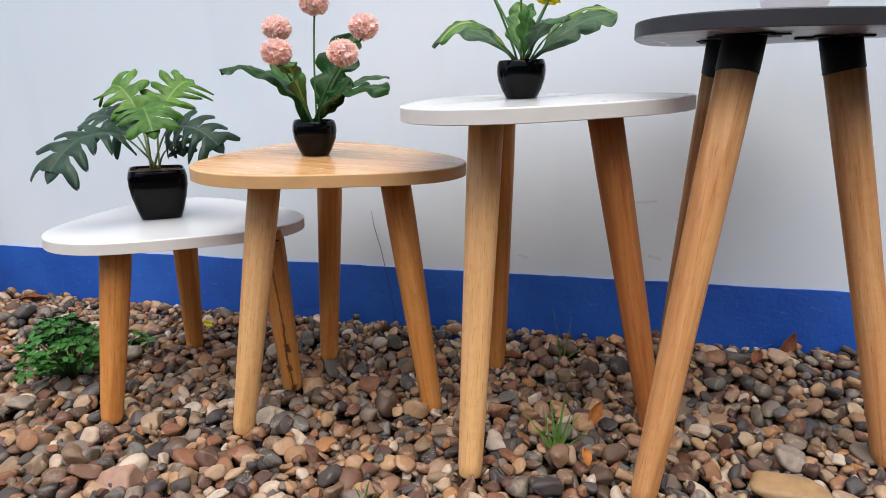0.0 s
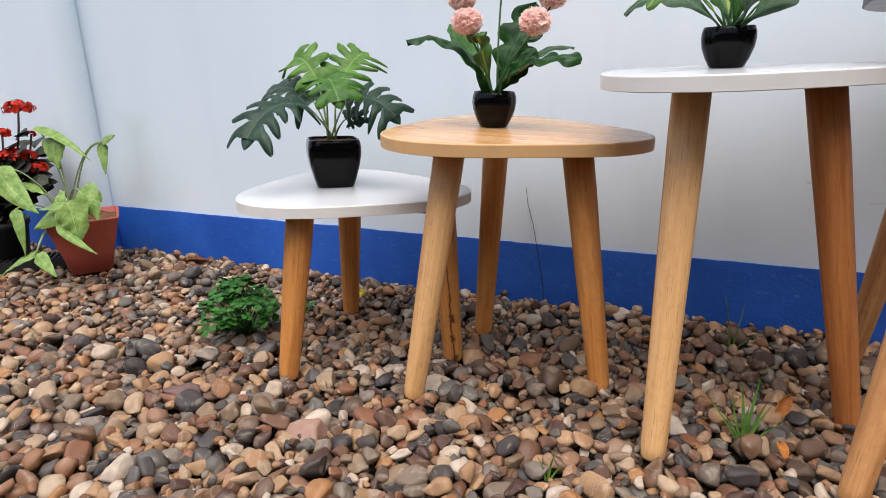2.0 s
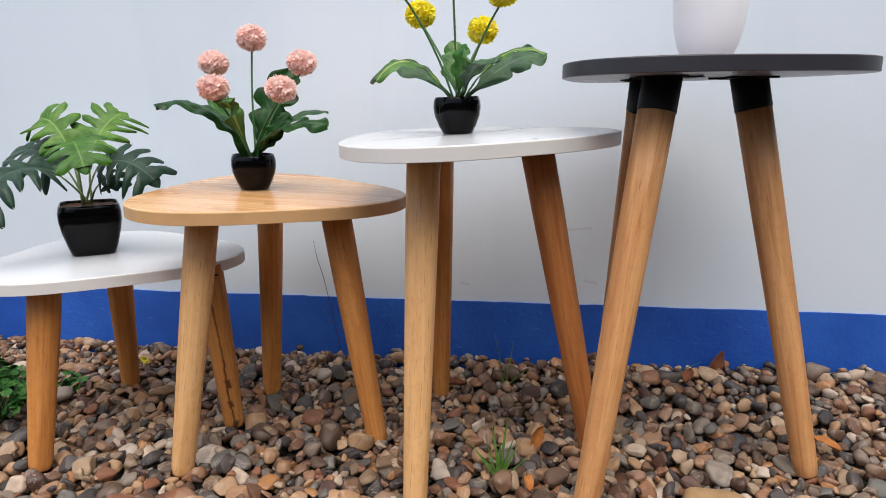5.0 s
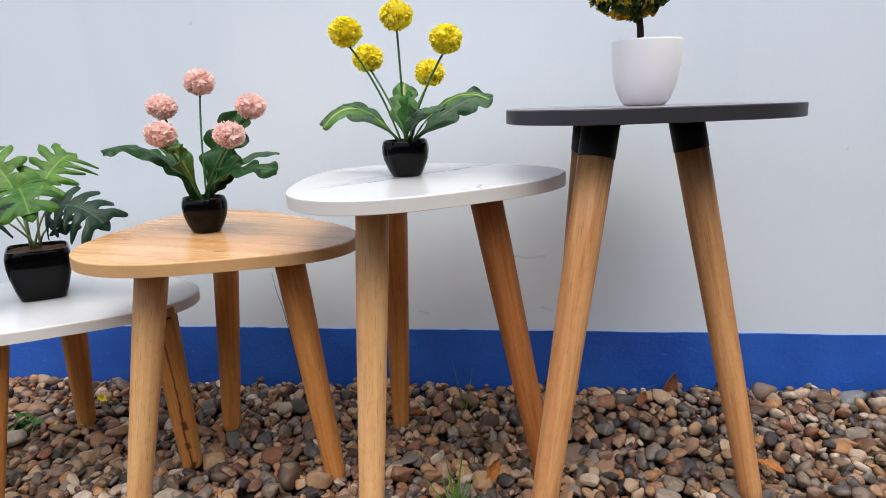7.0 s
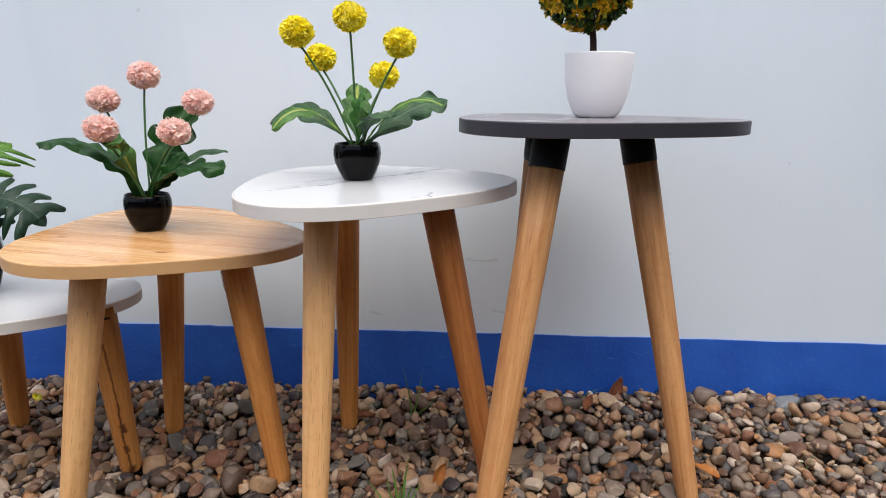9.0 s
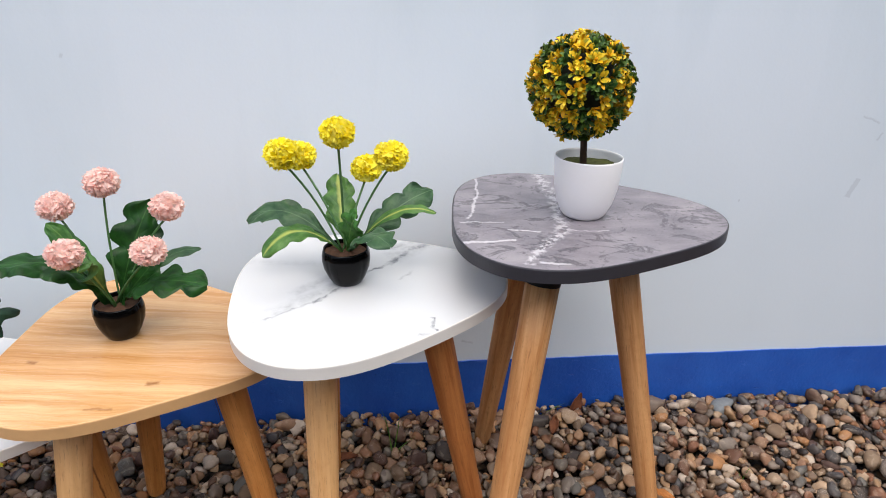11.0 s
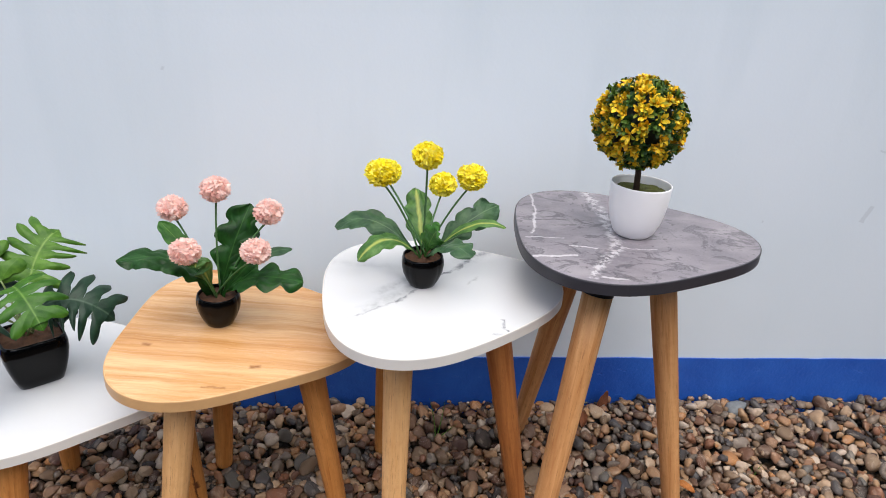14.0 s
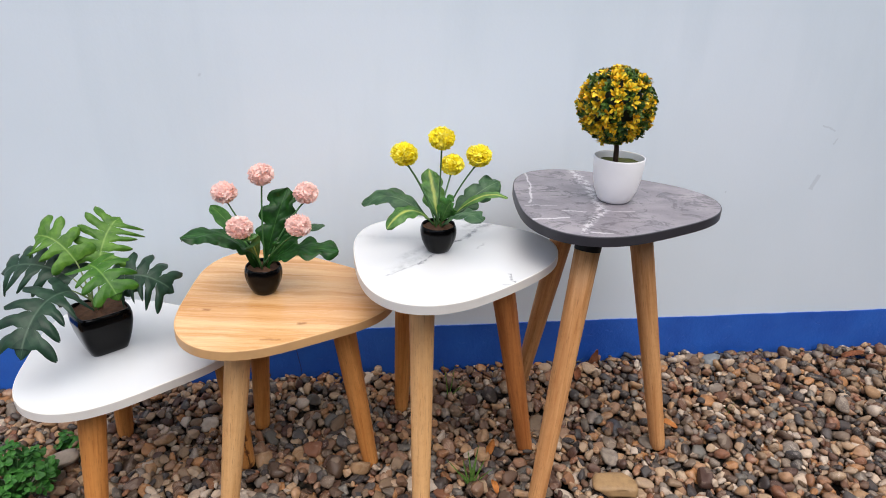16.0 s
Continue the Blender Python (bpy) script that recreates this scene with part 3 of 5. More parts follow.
M_PINK = petal_material("pink_cloth_petals", [(250, 216, 206), (252, 226, 217), (253, 234, 226), (250, 214, 206)], 0.8, 0.45)
M_YELLOW = petal_material("yellow_cloth_petals", [(248, 230, 36), (252, 240, 70), (253, 246, 120), (244, 222, 24)], 0.7, 0.28)
M_RED = petal_material("red_petals", [(176, 28, 14), (206, 50, 24), (120, 12, 12)])
M_BOX_GREEN = petal_material("green_plastic_leaves", [(18, 50, 34), (40, 76, 36), (84, 112, 40), (22, 58, 40), (128, 142, 46)], 0.38)
# Inner ball's green is near-black: shade between the sprigs put into its colour.
M_BOX_CORE = plain("shaded_green_crown_inside", (16, 26, 14), 0.7, 0.2, 200, 0.5)
M_BOX_YELLOW = petal_material("golden_plastic_leaves", [(236, 184, 28), (246, 212, 60), (230, 164, 20), (200, 182, 44), (120, 134, 40), (242, 198, 40), (176, 168, 48), (236, 180, 30)], 0.38)


def add_blade(bm, base, ctrl, tip, width, normal, outline, along=14, across=5, droop=0.0, fold=0.0, wave=0.0, seed=0.0, span=(0.0, 1.0)):
    """One leaf blade along a bent midrib. outline(s): half width from 0 to 1 along it."""
    uv = bm.loops.layers.uv.verify()
    pts = curve_points(base, ctrl, tip, along + 1)
    hint = Vector(normal).normalized()
    grid = []
    for i, p in enumerate(pts):
        s = i / along
        d = (pts[min(i + 1, along)] - pts[max(i - 1, 0)]).normalized()
        side = d.cross(hint).normalized()
        up = side.cross(d)
        row = []
        for j in range(-across, across + 1):
            v = j / across
            w = width * 0.5 * outline(s, v) * v
            lift = -droop * width * v * v + fold * width * abs(v) + wave * width * noise.noise((s * 7 + seed, v * 2.4, seed)) * abs(v)
            row.append((bm.verts.new(p + side * w + up * lift), (span[0] + (span[1] - span[0]) * s, 0.5 + v * 0.5)))
        grid.append(row)
    for a, b in zip(grid, grid[1:]):
        for q in range(2 * across):
            corners = (a[q], a[q + 1], b[q + 1], b[q])
            f = bm.faces.new([c[0] for c in corners])
            for loop, c in zip(f.loops, corners):
                loop[uv].uv = c[1]


def oval(s, v, seed=0.0, ruffle=0.0, wide=0.42):
    w = (math.sin(math.pi * min(1, s ** (math.log(0.5) / math.log(wide))))) ** 0.75 if 0 < s < 1 else 0.0
    return max(0.02, w * (1 + ruffle * (math.sin(s * 27 + seed) * 0.6 + noise.noise((s * 9, seed, 1 if v > 0 else 5)))))


def add_split_leaf(bm, base, ctrl, tip, width, normal, lobes=6, droop=0.12, fold=0.10, seed=0.0, cut=0.30):
    """A deeply split leaf: round-ended fingers to both sides of a bent midrib, joined by a web along it."""
    uv = bm.loops.layers.uv.verify()
    rnd = random.Random(seed)
    base, ctrl, tip = Vector(base), Vector(ctrl), Vector(tip)
    hint = Vector(normal).normalized()
    point = lambda s: base * (1 - s) ** 2 + ctrl * 2 * s * (1 - s) + tip * s * s
    tangent = lambda s: ((ctrl - base) * (1 - s) + (tip - ctrl) * s).normalized()
    length = (tip - base).length

    def place(s, v, sign, shift, sag, arch):
        sc = max(0.0, min(1.0, s))
        d = tangent(sc)
        side = d.cross(hint).normalized() * sign
        up = hint - d * hint.dot(d)
        up.normalize()
        half = width * 0.5 * (0.52 + 0.56 * math.sin(math.pi * min(1, 0.14 + sc * 0.74)) ** 0.8)
        return point(sc) + side * v * half + d * (shift * length) + up * (fold * width * v - (droop + sag) * width * v * v + arch * width)

    for sign in (-1, 1):
        for k in range(lobes):
            ds = 1 / lobes
            sc = (k + 0.5) * ds
            sag, reach = rnd.uniform(-0.06, 0.14), rnd.uniform(0.86, 1.08)
            sweep = (-0.16, 0.05, 0.13, 0.18, 0.22, 0.24)[k] + rnd.uniform(-0.03, 0.03)
            slim = rnd.uniform(0.58, 0.70)
            rows, nv, nu = [], 16, 6
            for b in range(nv + 1):
                v = 1 - (1 - b / nv) ** 1.6
                if v <= cut:
                    f = 1.0
                else:
                    q = (v - cut) / (1 - cut)
                    neck = slim + (1 - slim) * max(0, 1 - q * 5)
                    f = (neck + 0.10 * math.sin(q * math.pi)) * math.sqrt(max(0.012, 1 - max(0, (q - 0.55) / 0.45) ** 2.2))
                row = []
                for a in range(nu + 1):
                    u = a / nu - 0.5
                    s = sc + u * ds * f
                    arch = 0.035 * (1 - (2 * u) ** 2) * min(1, v * 1.6)
                    row.append((bm.verts.new(place(s, v * reach, sign, sweep * v * v, sag * v, arch)), (s, 0.5 + sign * 0.5 * v)))
                rows.append(row)
            for ra, rb in zip(rows, rows[1:]):
                for q in range(nu):
                    corners = [ra[q], ra[q + 1], rb[q + 1], rb[q]]
                    if sign < 0:
                        corners.reverse()
                    f = bm.faces.new([c[0] for c in corners])
                    for loop, c in zip(f.loops, corners):
                        loop[uv].uv = c[1]
    bmesh.ops.remove_doubles(bm, verts=bm.verts, dist=0.0002)
    # the end finger
    add_blade(bm, point(0.80), point(0.95) + hint * 0.01 * width, point(1.0) + tangent(1) * 0.13 * length - hint * 0.05 * width, width * 0.25, hint,
              lambda s, v: oval(s, v, wide=0.55), 10, 3, 0.1, 0.05, span=(0.86, 1.0))


def pompom(bm, centre, radius, seed, petals=230, size=0.46):
    """A ball of ruffled cloth petals that stand out to uneven heights."""
    rnd = random.Random(seed)
    golden = math.pi * (3 - 5 ** 0.5)
    for i in range(petals):
        z = 1 - 2 * (i + 0.5) / petals
        a = golden * i + rnd.uniform(-0.4, 0.4)
        out = Vector((math.sqrt(1 - z * z) * math.cos(a), math.sqrt(1 - z * z) * math.sin(a), z)).normalized()
        side = out.orthogonal().normalized()
        side.rotate(Matrix.Rotation(rnd.uniform(0, 6.28), 3, out))
        up = out.cross(side)
        r, w = radius * rnd.uniform(0.84, 1.05), radius * size * rnd.uniform(0.7, 1.15)
        lean = rnd.uniform(0.15, 0.85)
        phase = rnd.uniform(0, 6.28)
        grid = []
        for b in range(4):
            q = b / 3
            row = []
            for c in range(-2, 3):
                u = c / 2
                x = u * w * (0.30 + 0.70 * math.sin(0.45 + q * 1.9)) * 0.66
                y = (q - 0.35) * w * (1 - 0.22 * u * u) * lean + w * 0.16 * q * math.sin(u * 3.4 + phase)
                h = r * 0.74 + radius * 0.30 * q + w * (0.16 * math.sin(u * 4.6 + phase) * q - 0.16 * q * q * lean)
                row.append(bm.verts.new(Vector(centre) + out * h + side * x + up * y))
            grid.append(row)
        for ra, rb in zip(grid, grid[1:]):
            for c in range(4):
                bm.faces.new((ra[c], ra[c + 1], rb[c + 1], rb[c]))


def ball(bm, centre, r, level=2):
    bmesh.ops.create_icosphere(bm, subdivisions=level, radius=r, matrix=Matrix.Translation(centre))
    return bm


def cup_profile(bm, profile, sides=48, lobes=0, depth=0.0, square=0.0):
    """A hollow vessel turned from (radius, height) pairs; lobes swell the wall, square makes it four-sided."""
    rings = []
    for r, z, k in profile:
        row = []
        for i in range(sides):
            a = 2 * math.pi * i / sides
            f = 1.0 + (depth * k * abs(math.cos(lobes * a / 2)) ** 0.7 - depth * 0.5 * k if lobes else 0.0)
            if square:
                e = square
                f = 1 / (abs(math.cos(a)) ** e + abs(math.sin(a)) ** e) ** (1 / e)
            row.append((r * f * math.cos(a), r * f * math.sin(a), z))
        rings.append(row)
    loft(bm, rings)
    return bm


def soil_disc(bm, r, z, square=0.0, rough=0.0015, seed=0, n=40):
    rings = []
    for q in (1.0, 0.75, 0.5, 0.25, 0.02):
        row = []
        for i in range(n):
            a = 2 * math.pi * i / n
            f = 1 / (abs(math.cos(a)) ** square + abs(math.sin(a)) ** square) ** (1 / square) if square else 1.0
            x, y = r * q * f * math.cos(a), r * q * f * math.sin(a)
            row.append((x, y, z + rough * 2 * noise.noise((x * 160 + seed, y * 160, seed)) + (1 - q) * 0.003))
        rings.append(row)
    loft(bm, rings, False, True)
    return bm


def glazed_cup(x, y, row, r, h, label, turn):
    """A small black glazed cup with eight swelling ribs."""
    p = thing("planter", Matrix.Translation((x, y, slope_height(row, x, y) + 0.0004)) @ slope_turn(row[6]) @ pose(0, 0, 0, 0, 0, turn), label, "plant pot")
    prof = [(r * 0.60, 0.0, 0), (r * 0.64, 0.001, 0.2), (r * 0.80, h * 0.22, 0.6), (r * 0.95, h * 0.48, 1), (r, h * 0.70, 1.0), (r * 0.985, h * 0.86, 1.0), (r * 0.93, h * 0.97, 1.0), (r * 0.905, h, 1.0),
            (r * 0.87, h * 0.985, 0.8), (r * 0.85, h * 0.9, 0.6), (r * 0.84, h * 0.84, 0.6)]
    part("cup", cup_profile(bmesh.new(), prof, 96, 8, 0.035), M_BLACK_GLAZE, p)
    part("soil", soil_disc(bmesh.new(), r * 0.86, h * 0.88, seed=x), M_POT_SOIL, p, "brown foam filling")
    return p


def bunch(name, origin, label, category):
    return thing(name, pose(*origin), label, category)


def rel(origin, p):
    return Vector(p) - Vector(origin)


# the split-leaf plant on the low white table
POT_A = (-0.7555, 0.892, slope_height(TABLES[0], -0.7555, 0.892) + 0.0004)
pot = thing("planter", Matrix.Translation(POT_A) @ slope_turn(TABLES[0][6]) @ pose(0, 0, 0, 0, 0, 39.7), "glossy black square ceramic pot on the white table", "plant pot")
prof = [(0.0314, 0.0, 0), (0.0330, 0.0012, 0), (0.0382, 0.0175, 0), (0.0434, 0.0388, 0), (0.0466, 0.058, 0), (0.0468, 0.0716, 0), (0.0450, 0.0808, 0), (0.0434, 0.0842, 0),
        (0.0420, 0.0844, 0), (0.0410, 0.0822, 0), (0.0405, 0.0736, 0)]
part("cup", cup_profile(bmesh.new(), prof, 80, square=5.5), M_BLACK_GLAZE, pot)
part("soil", soil_disc(bmesh.new(), 0.0411, 0.0788, 5.5), M_POT_SOIL, pot, "brown foam filling")

ORIGIN = (-0.757, 0.894, 0.378)
plant = bunch("potted_plant", ORIGIN, "artificial split-leaf plant with dark and fresh green leaves", "plant")
SPLIT = [
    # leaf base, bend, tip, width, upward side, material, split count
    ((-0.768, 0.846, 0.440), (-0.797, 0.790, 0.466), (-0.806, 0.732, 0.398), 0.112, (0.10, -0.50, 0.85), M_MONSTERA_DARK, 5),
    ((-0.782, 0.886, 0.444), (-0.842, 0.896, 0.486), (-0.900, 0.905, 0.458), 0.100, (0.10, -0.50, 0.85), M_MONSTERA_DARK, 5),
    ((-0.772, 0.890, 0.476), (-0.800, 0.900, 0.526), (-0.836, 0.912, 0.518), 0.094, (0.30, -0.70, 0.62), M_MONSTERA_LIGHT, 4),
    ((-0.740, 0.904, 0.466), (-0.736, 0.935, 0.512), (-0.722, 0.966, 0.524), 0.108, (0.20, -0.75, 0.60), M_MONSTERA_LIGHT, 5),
    ((-0.738, 0.862, 0.482), (-0.704, 0.828, 0.494), (-0.680, 0.810, 0.450), 0.094, (0.35, -0.60, 0.75), M_MONSTERA_SHADED, 4),
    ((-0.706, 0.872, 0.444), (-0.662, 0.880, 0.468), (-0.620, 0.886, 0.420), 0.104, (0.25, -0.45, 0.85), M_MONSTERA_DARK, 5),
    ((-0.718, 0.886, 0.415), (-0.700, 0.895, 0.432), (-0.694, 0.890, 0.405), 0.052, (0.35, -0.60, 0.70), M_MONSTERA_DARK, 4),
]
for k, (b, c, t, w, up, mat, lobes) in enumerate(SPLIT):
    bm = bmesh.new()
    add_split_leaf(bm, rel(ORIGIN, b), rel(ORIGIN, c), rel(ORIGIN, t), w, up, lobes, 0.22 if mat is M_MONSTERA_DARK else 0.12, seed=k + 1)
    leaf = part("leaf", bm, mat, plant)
    bm = bmesh.new()
    foot = Vector((0.008 * math.cos(k * 2.3), 0.008 * math.sin(k * 2.3), 0))
    tip = rel(ORIGIN, b)
    tube(bm, curve_points(foot, Vector((tip.x * 0.45, tip.y * 0.45, tip.z * 0.65)), tip, 9), [0.0020, 0.0019, 0.0018, 0.0017, 0.0016, 0.0015, 0.0014, 0.0013, 0.0012])
    part("petiole", bm, M_STEM_PALE, leaf)


def cloth_outline(s, v, seed, ruffle):
    """A narrow stalk that widens into a lobed blade with a rounded end."""
    rise = min(1.0, max(0.0, (s - 0.10) / 0.34))
    body = 0.12 + 0.88 * rise * rise * (3 - 2 * rise)
    end = math.sqrt(max(0.004, 1 - max(0.0, (s - 0.70) / 0.30) ** 2))
    side = 2.1 if v > 0 else 0.0
    scallop = 1 + ruffle * 1.7 * rise * (1.6 * (abs(math.sin(s * 13 + seed + side)) ** 0.6 - 0.7) + 0.4 * noise.noise((s * 10, seed, side)))
    return body * end * scallop


def flower_plant(origin, label, blooms, petal, leaves, radius, seed):
    """An artificial plant of ball blooms on thin stems above cloth leaves."""
    root = bunch("flower_plant", origin, label, "artificial flower")
    for k, c in enumerate(blooms):
        c = rel(origin, c)
        bm = bmesh.new()
        foot = Vector((0.006 * math.cos(k * 1.9 + seed), 0.006 * math.sin(k * 1.9 + seed), -0.002))
        tube(bm, curve_points(foot, Vector((c.x * 0.42, c.y * 0.42, c.z * 0.55)), c - Vector((0, 0, radius * 0.55)), 9), 0.00155)
        stem = part("stem", bm, M_STEM, root)
        bm = bmesh.new()
        pompom(bm, c, radius, seed * 10 + k)
        for v in bm.verts:
            v.co.z = c.z + (v.co.z - c.z) * 0.86
        bloom = part("bloom", bm, petal, stem)
        bm = bmesh.new()
        ball(bm, c, radius * 0.74, 3)
        part("core", bm, petal, stem)
    for k, (b, t, w, up, mat, ruffle, wide) in enumerate(leaves):
        tip, bend = rel(origin, t), rel(origin, b)
        bm = bmesh.new()
        foot = Vector((tip.x * 0.05, tip.y * 0.05, 0.0))
        add_blade(bm, foot, bend, tip, w * 0.82, up, lambda s, v: cloth_outline(s, v, k * 1.7 + seed, ruffle), 36, 6, 0.10, 0.06, 0.22, k + seed)
        part("leaf", bm, mat, root)
    return root


glazed_cup(-0.450, 0.892, TABLES[1], 0.0338, 0.0537, "small glossy black ribbed cup on the oak-topped table", 10)
flower_plant((-0.449, 0.892, 0.452), "artificial plant with five pale pink ball blooms and green leaves",
             [(-0.436, 0.899, 0.631), (-0.504, 0.904, 0.597), (-0.468, 0.832, 0.559), (-0.362, 0.907, 0.593), (-0.372, 0.846, 0.555)], M_PINK,
             [((-0.478, 0.870, 0.556), (-0.571, 0.841, 0.537), 0.076, (-0.12, -0.15, 0.95), M_LEAF_DARK, 0.20, 0.62),
              ((-0.400, 0.868, 0.520), (-0.305, 0.847, 0.503), 0.066, (0.15, -0.22, 0.93), M_LEAF_DARK, 0.24, 0.62),
              ((-0.385, 0.905, 0.535), (-0.334, 0.931, 0.519), 0.028, (0.3, -0.2, 0.93), M_LEAF_GREYGREEN, 0.08, 0.65),
              ((-0.428, 0.915, 0.530), (-0.400, 0.956, 0.587), 0.066, (0.3, -0.85, 0.4), M_LEAF_DARK, 0.26, 0.62),
              ((-0.500, 0.925, 0.530), (-0.539, 0.933, 0.562), 0.036, (0.4, -0.7, 0.5), M_LEAF_MID, 0.08, 0.66),
              ((-0.462, 0.850, 0.560), (-0.453, 0.823, 0.538), 0.040, (0.0, -0.55, 0.8), M_LEAF_STRIPED, 0.10, 0.55),
              ((-0.410, 0.890, 0.495), (-0.385, 0.900, 0.520), 0.040, (0.2, -0.7, 0.6), M_LEAF_DARK, 0.15, 0.6)], 0.0222, 1)

glazed_cup(-0.123, 0.882, TABLES[2], 0.0335, 0.0515, "small glossy black ribbed cup on the marbled white table", 24)
flower_plant((-0.122, 0.882, 0.532), "artificial plant with five yellow ball blooms and variegated leaves",
             [(-0.123, 0.859, 0.704), (-0.188, 0.836, 0.684), (-0.182, 0.927, 0.656), (-0.057, 0.864, 0.672), (-0.093, 0.945, 0.632)], M_YELLOW,
             [((-0.205, 0.905, 0.618), (-0.263, 0.927, 0.561), 0.048, (-0.3, -0.4, 0.85), M_LEAF_GREYGREEN, 0.16, 0.62),
              ((-0.180, 0.822, 0.622), (-0.220, 0.808, 0.560), 0.038, (-0.3, -0.5, 0.8), M_LEAF_STRIPED, 0.08, 0.62),
              ((-0.130, 0.905, 0.590), (-0.135, 0.960, 0.618), 0.050, (0.1, -0.9, 0.35), M_LEAF_STRIPED, 0.14, 0.64),
              ((-0.050, 0.905, 0.598), (0.001, 0.950, 0.596), 0.050, (0.2, -0.6, 0.75), M_LEAF_GREYGREEN, 0.24, 0.64),
              ((-0.055, 0.862, 0.622), (0.001, 0.870, 0.590), 0.021, (0.1, -0.4, 0.9), M_LEAF_STRIPED, 0.10, 0.58),
              ((-0.090, 0.832, 0.598), (-0.060, 0.786, 0.579), 0.050, (0.2, -0.5, 0.8), M_LEAF_GREYGREEN, 0.22, 0.64),
              ((-0.112, 0.852, 0.590), (-0.105, 0.835, 0.598), 0.040, (0.0, -0.8, 0.6), M_LEAF_MID, 0.16, 0.62)], 0.0222, 2)

# the ball topiary on the grey table
POT_D = (0.2104, 0.8943, slope_height(TABLES[3], 0.2104, 0.8943) + 0.0004)
pot = thing("planter", Matrix.Translation(POT_D) @ slope_turn(TABLES[3][6]), "plain white plastic pot on the grey marbled table", "plant pot")
prof = [(0.0241, 0.0, 0), (0.0270, 0.0011, 0), (0.0317, 0.0066, 0), (0.0386, 0.0226, 0), (0.0433, 0.0434, 0), (0.0456, 0.066, 0), (0.0460, 0.0830, 0), (0.0458, 0.0851, 0),
        (0.0445, 0.0853, 0), (0.0438, 0.083, 0), (0.0431, 0.0717, 0), (0.0416, 0.0641, 0)]
part("cup", cup_profile(bmesh.new(), prof, 72), M_WHITE_CERAMIC, pot)
part("soil", soil_disc(bmesh.new(), 0.0430, 0.0720, rough=0.0012), M_MOSS, pot, "olive moss filling")

TREE_FOOT = Vector((0.203, 0.892, 0.646))
CENTRE = Vector((0.187, 0.886, 0.754)) - TREE_FOOT
tree = thing("topiary_tree", Matrix.Translation(TREE_FOOT), "ball topiary of golden and green plastic leaves", "artificial plant")
bm = bmesh.new()
tube(bm, [(0, 0, -0.004), (-0.002, 0, 0.03), (-0.010, -0.003, 0.085)], [0.0050, 0.0046, 0.0042], 10)
part("trunk", bm, M_STEM_BROWN, tree)
part("crown_core", ball(bmesh.new(), CENTRE, 0.046, 3), M_BOX_CORE, tree, "inner ball, its green darkened as shade between the sprigs")


def sprig(bm, root, out, radius, rnd):
    """A rosette of spoon-shaped plastic leaves that opens away from the ball's middle."""
    side = out.orthogonal().normalized()
    turn = rnd.uniform(0, 6.28)
    count = rnd.randint(8, 10)
    for k in range(count):
        w = Matrix.Rotation(turn + k * 2.4 + rnd.uniform(-0.25, 0.25), 3, out) @ side
        spread = rnd.uniform(0.05, 0.25) if k < 2 else rnd.uniform(0.35, 0.85)
        d = (out + w * spread).normalized()
        ln, wd = radius * rnd.uniform(0.18, 0.27), radius * rnd.uniform(0.031, 0.044)
        cross = d.cross(w).normalized()
        nrm = cross.cross(d)
        if nrm.dot(out) < 0:
            nrm, cross = -nrm, -cross
        rows = []
        for q, f, lift in ((0.0, 0.20, 0.0), (0.35, 0.42, 0.04), (0.62, 0.95, 0.04), (0.82, 1.0, 0.0), (0.95, 0.66, -0.06), (1.0, 0.22, -0.10)):
            p = root + d * ln * q + nrm * lift * ln
            rows.append([bm.verts.new(p - cross * wd * f + nrm * wd * 0.30 * f), bm.verts.new(p), bm.verts.new(p + cross * wd * f + nrm * wd * 0.30 * f)])
        for ra, rb in zip(rows, rows[1:]):
            bm.faces.new((ra[0], ra[1], rb[1], rb[0]))
            bm.faces.new((ra[1], ra[2], rb[2], rb[1]))


def sprigs(total, radius, seed):
    """Rosettes evenly over the ball; patches of gold and of green as the moulded sprays have them."""
    rnd = random.Random(seed)
    golden = math.pi * (3 - 5 ** 0.5)
    for i in range(total):
        z = 1 - 2 * (i + 0.5) / total
        a = golden * i
        out = Vector((math.sqrt(1 - z * z) * math.cos(a), math.sqrt(1 - z * z) * math.sin(a), z))
        out = (out + Vector([rnd.uniform(-0.09, 0.09) for _ in range(3)])).normalized()
        hue = noise.noise(out * 3.4 + Vector((7, 3, 1))) * 0.5 + rnd.uniform(-0.5, 0.5)
        bm = bmesh.new()
        sprig(bm, CENTRE + out * radius * rnd.uniform(0.70, 0.82), out, radius, rnd)
        if hue > -0.02:
            part("golden_sprig", bm, M_BOX_YELLOW, tree)
        else:
            part("green_sprig", bm, M_BOX_GREEN, tree)


sprigs(360, 0.0695, 3)


# ---- the corner by the pier ----
def rounded_pier(x0, x1, y, depth, r, z0, z1):
    """A shallow pier that stands before the wall, with widely rounded edges."""
    turn = [math.pi / 2 * k / 10 for k in range(11)]
    outline = [(x1 - r + r * math.cos(a), y - depth + r + r * math.sin(a)) for a in turn[7:0:-1]] + [(x1 - r + r * math.cos(a), y - depth + r - r * math.sin(a)) for a in turn]
    outline += [(x0 + r - r * math.sin(a), y - depth + r - r * math.cos(a)) for a in turn] + [(x0, y + 0.02)]
    bm = bmesh.new()
    loft(bm, [[(px, py, z) for px, py in outline] for z in (z0, z1)], False, False)
    bmesh.ops.recalc_face_normals(bm, faces=bm.faces)
    return bm


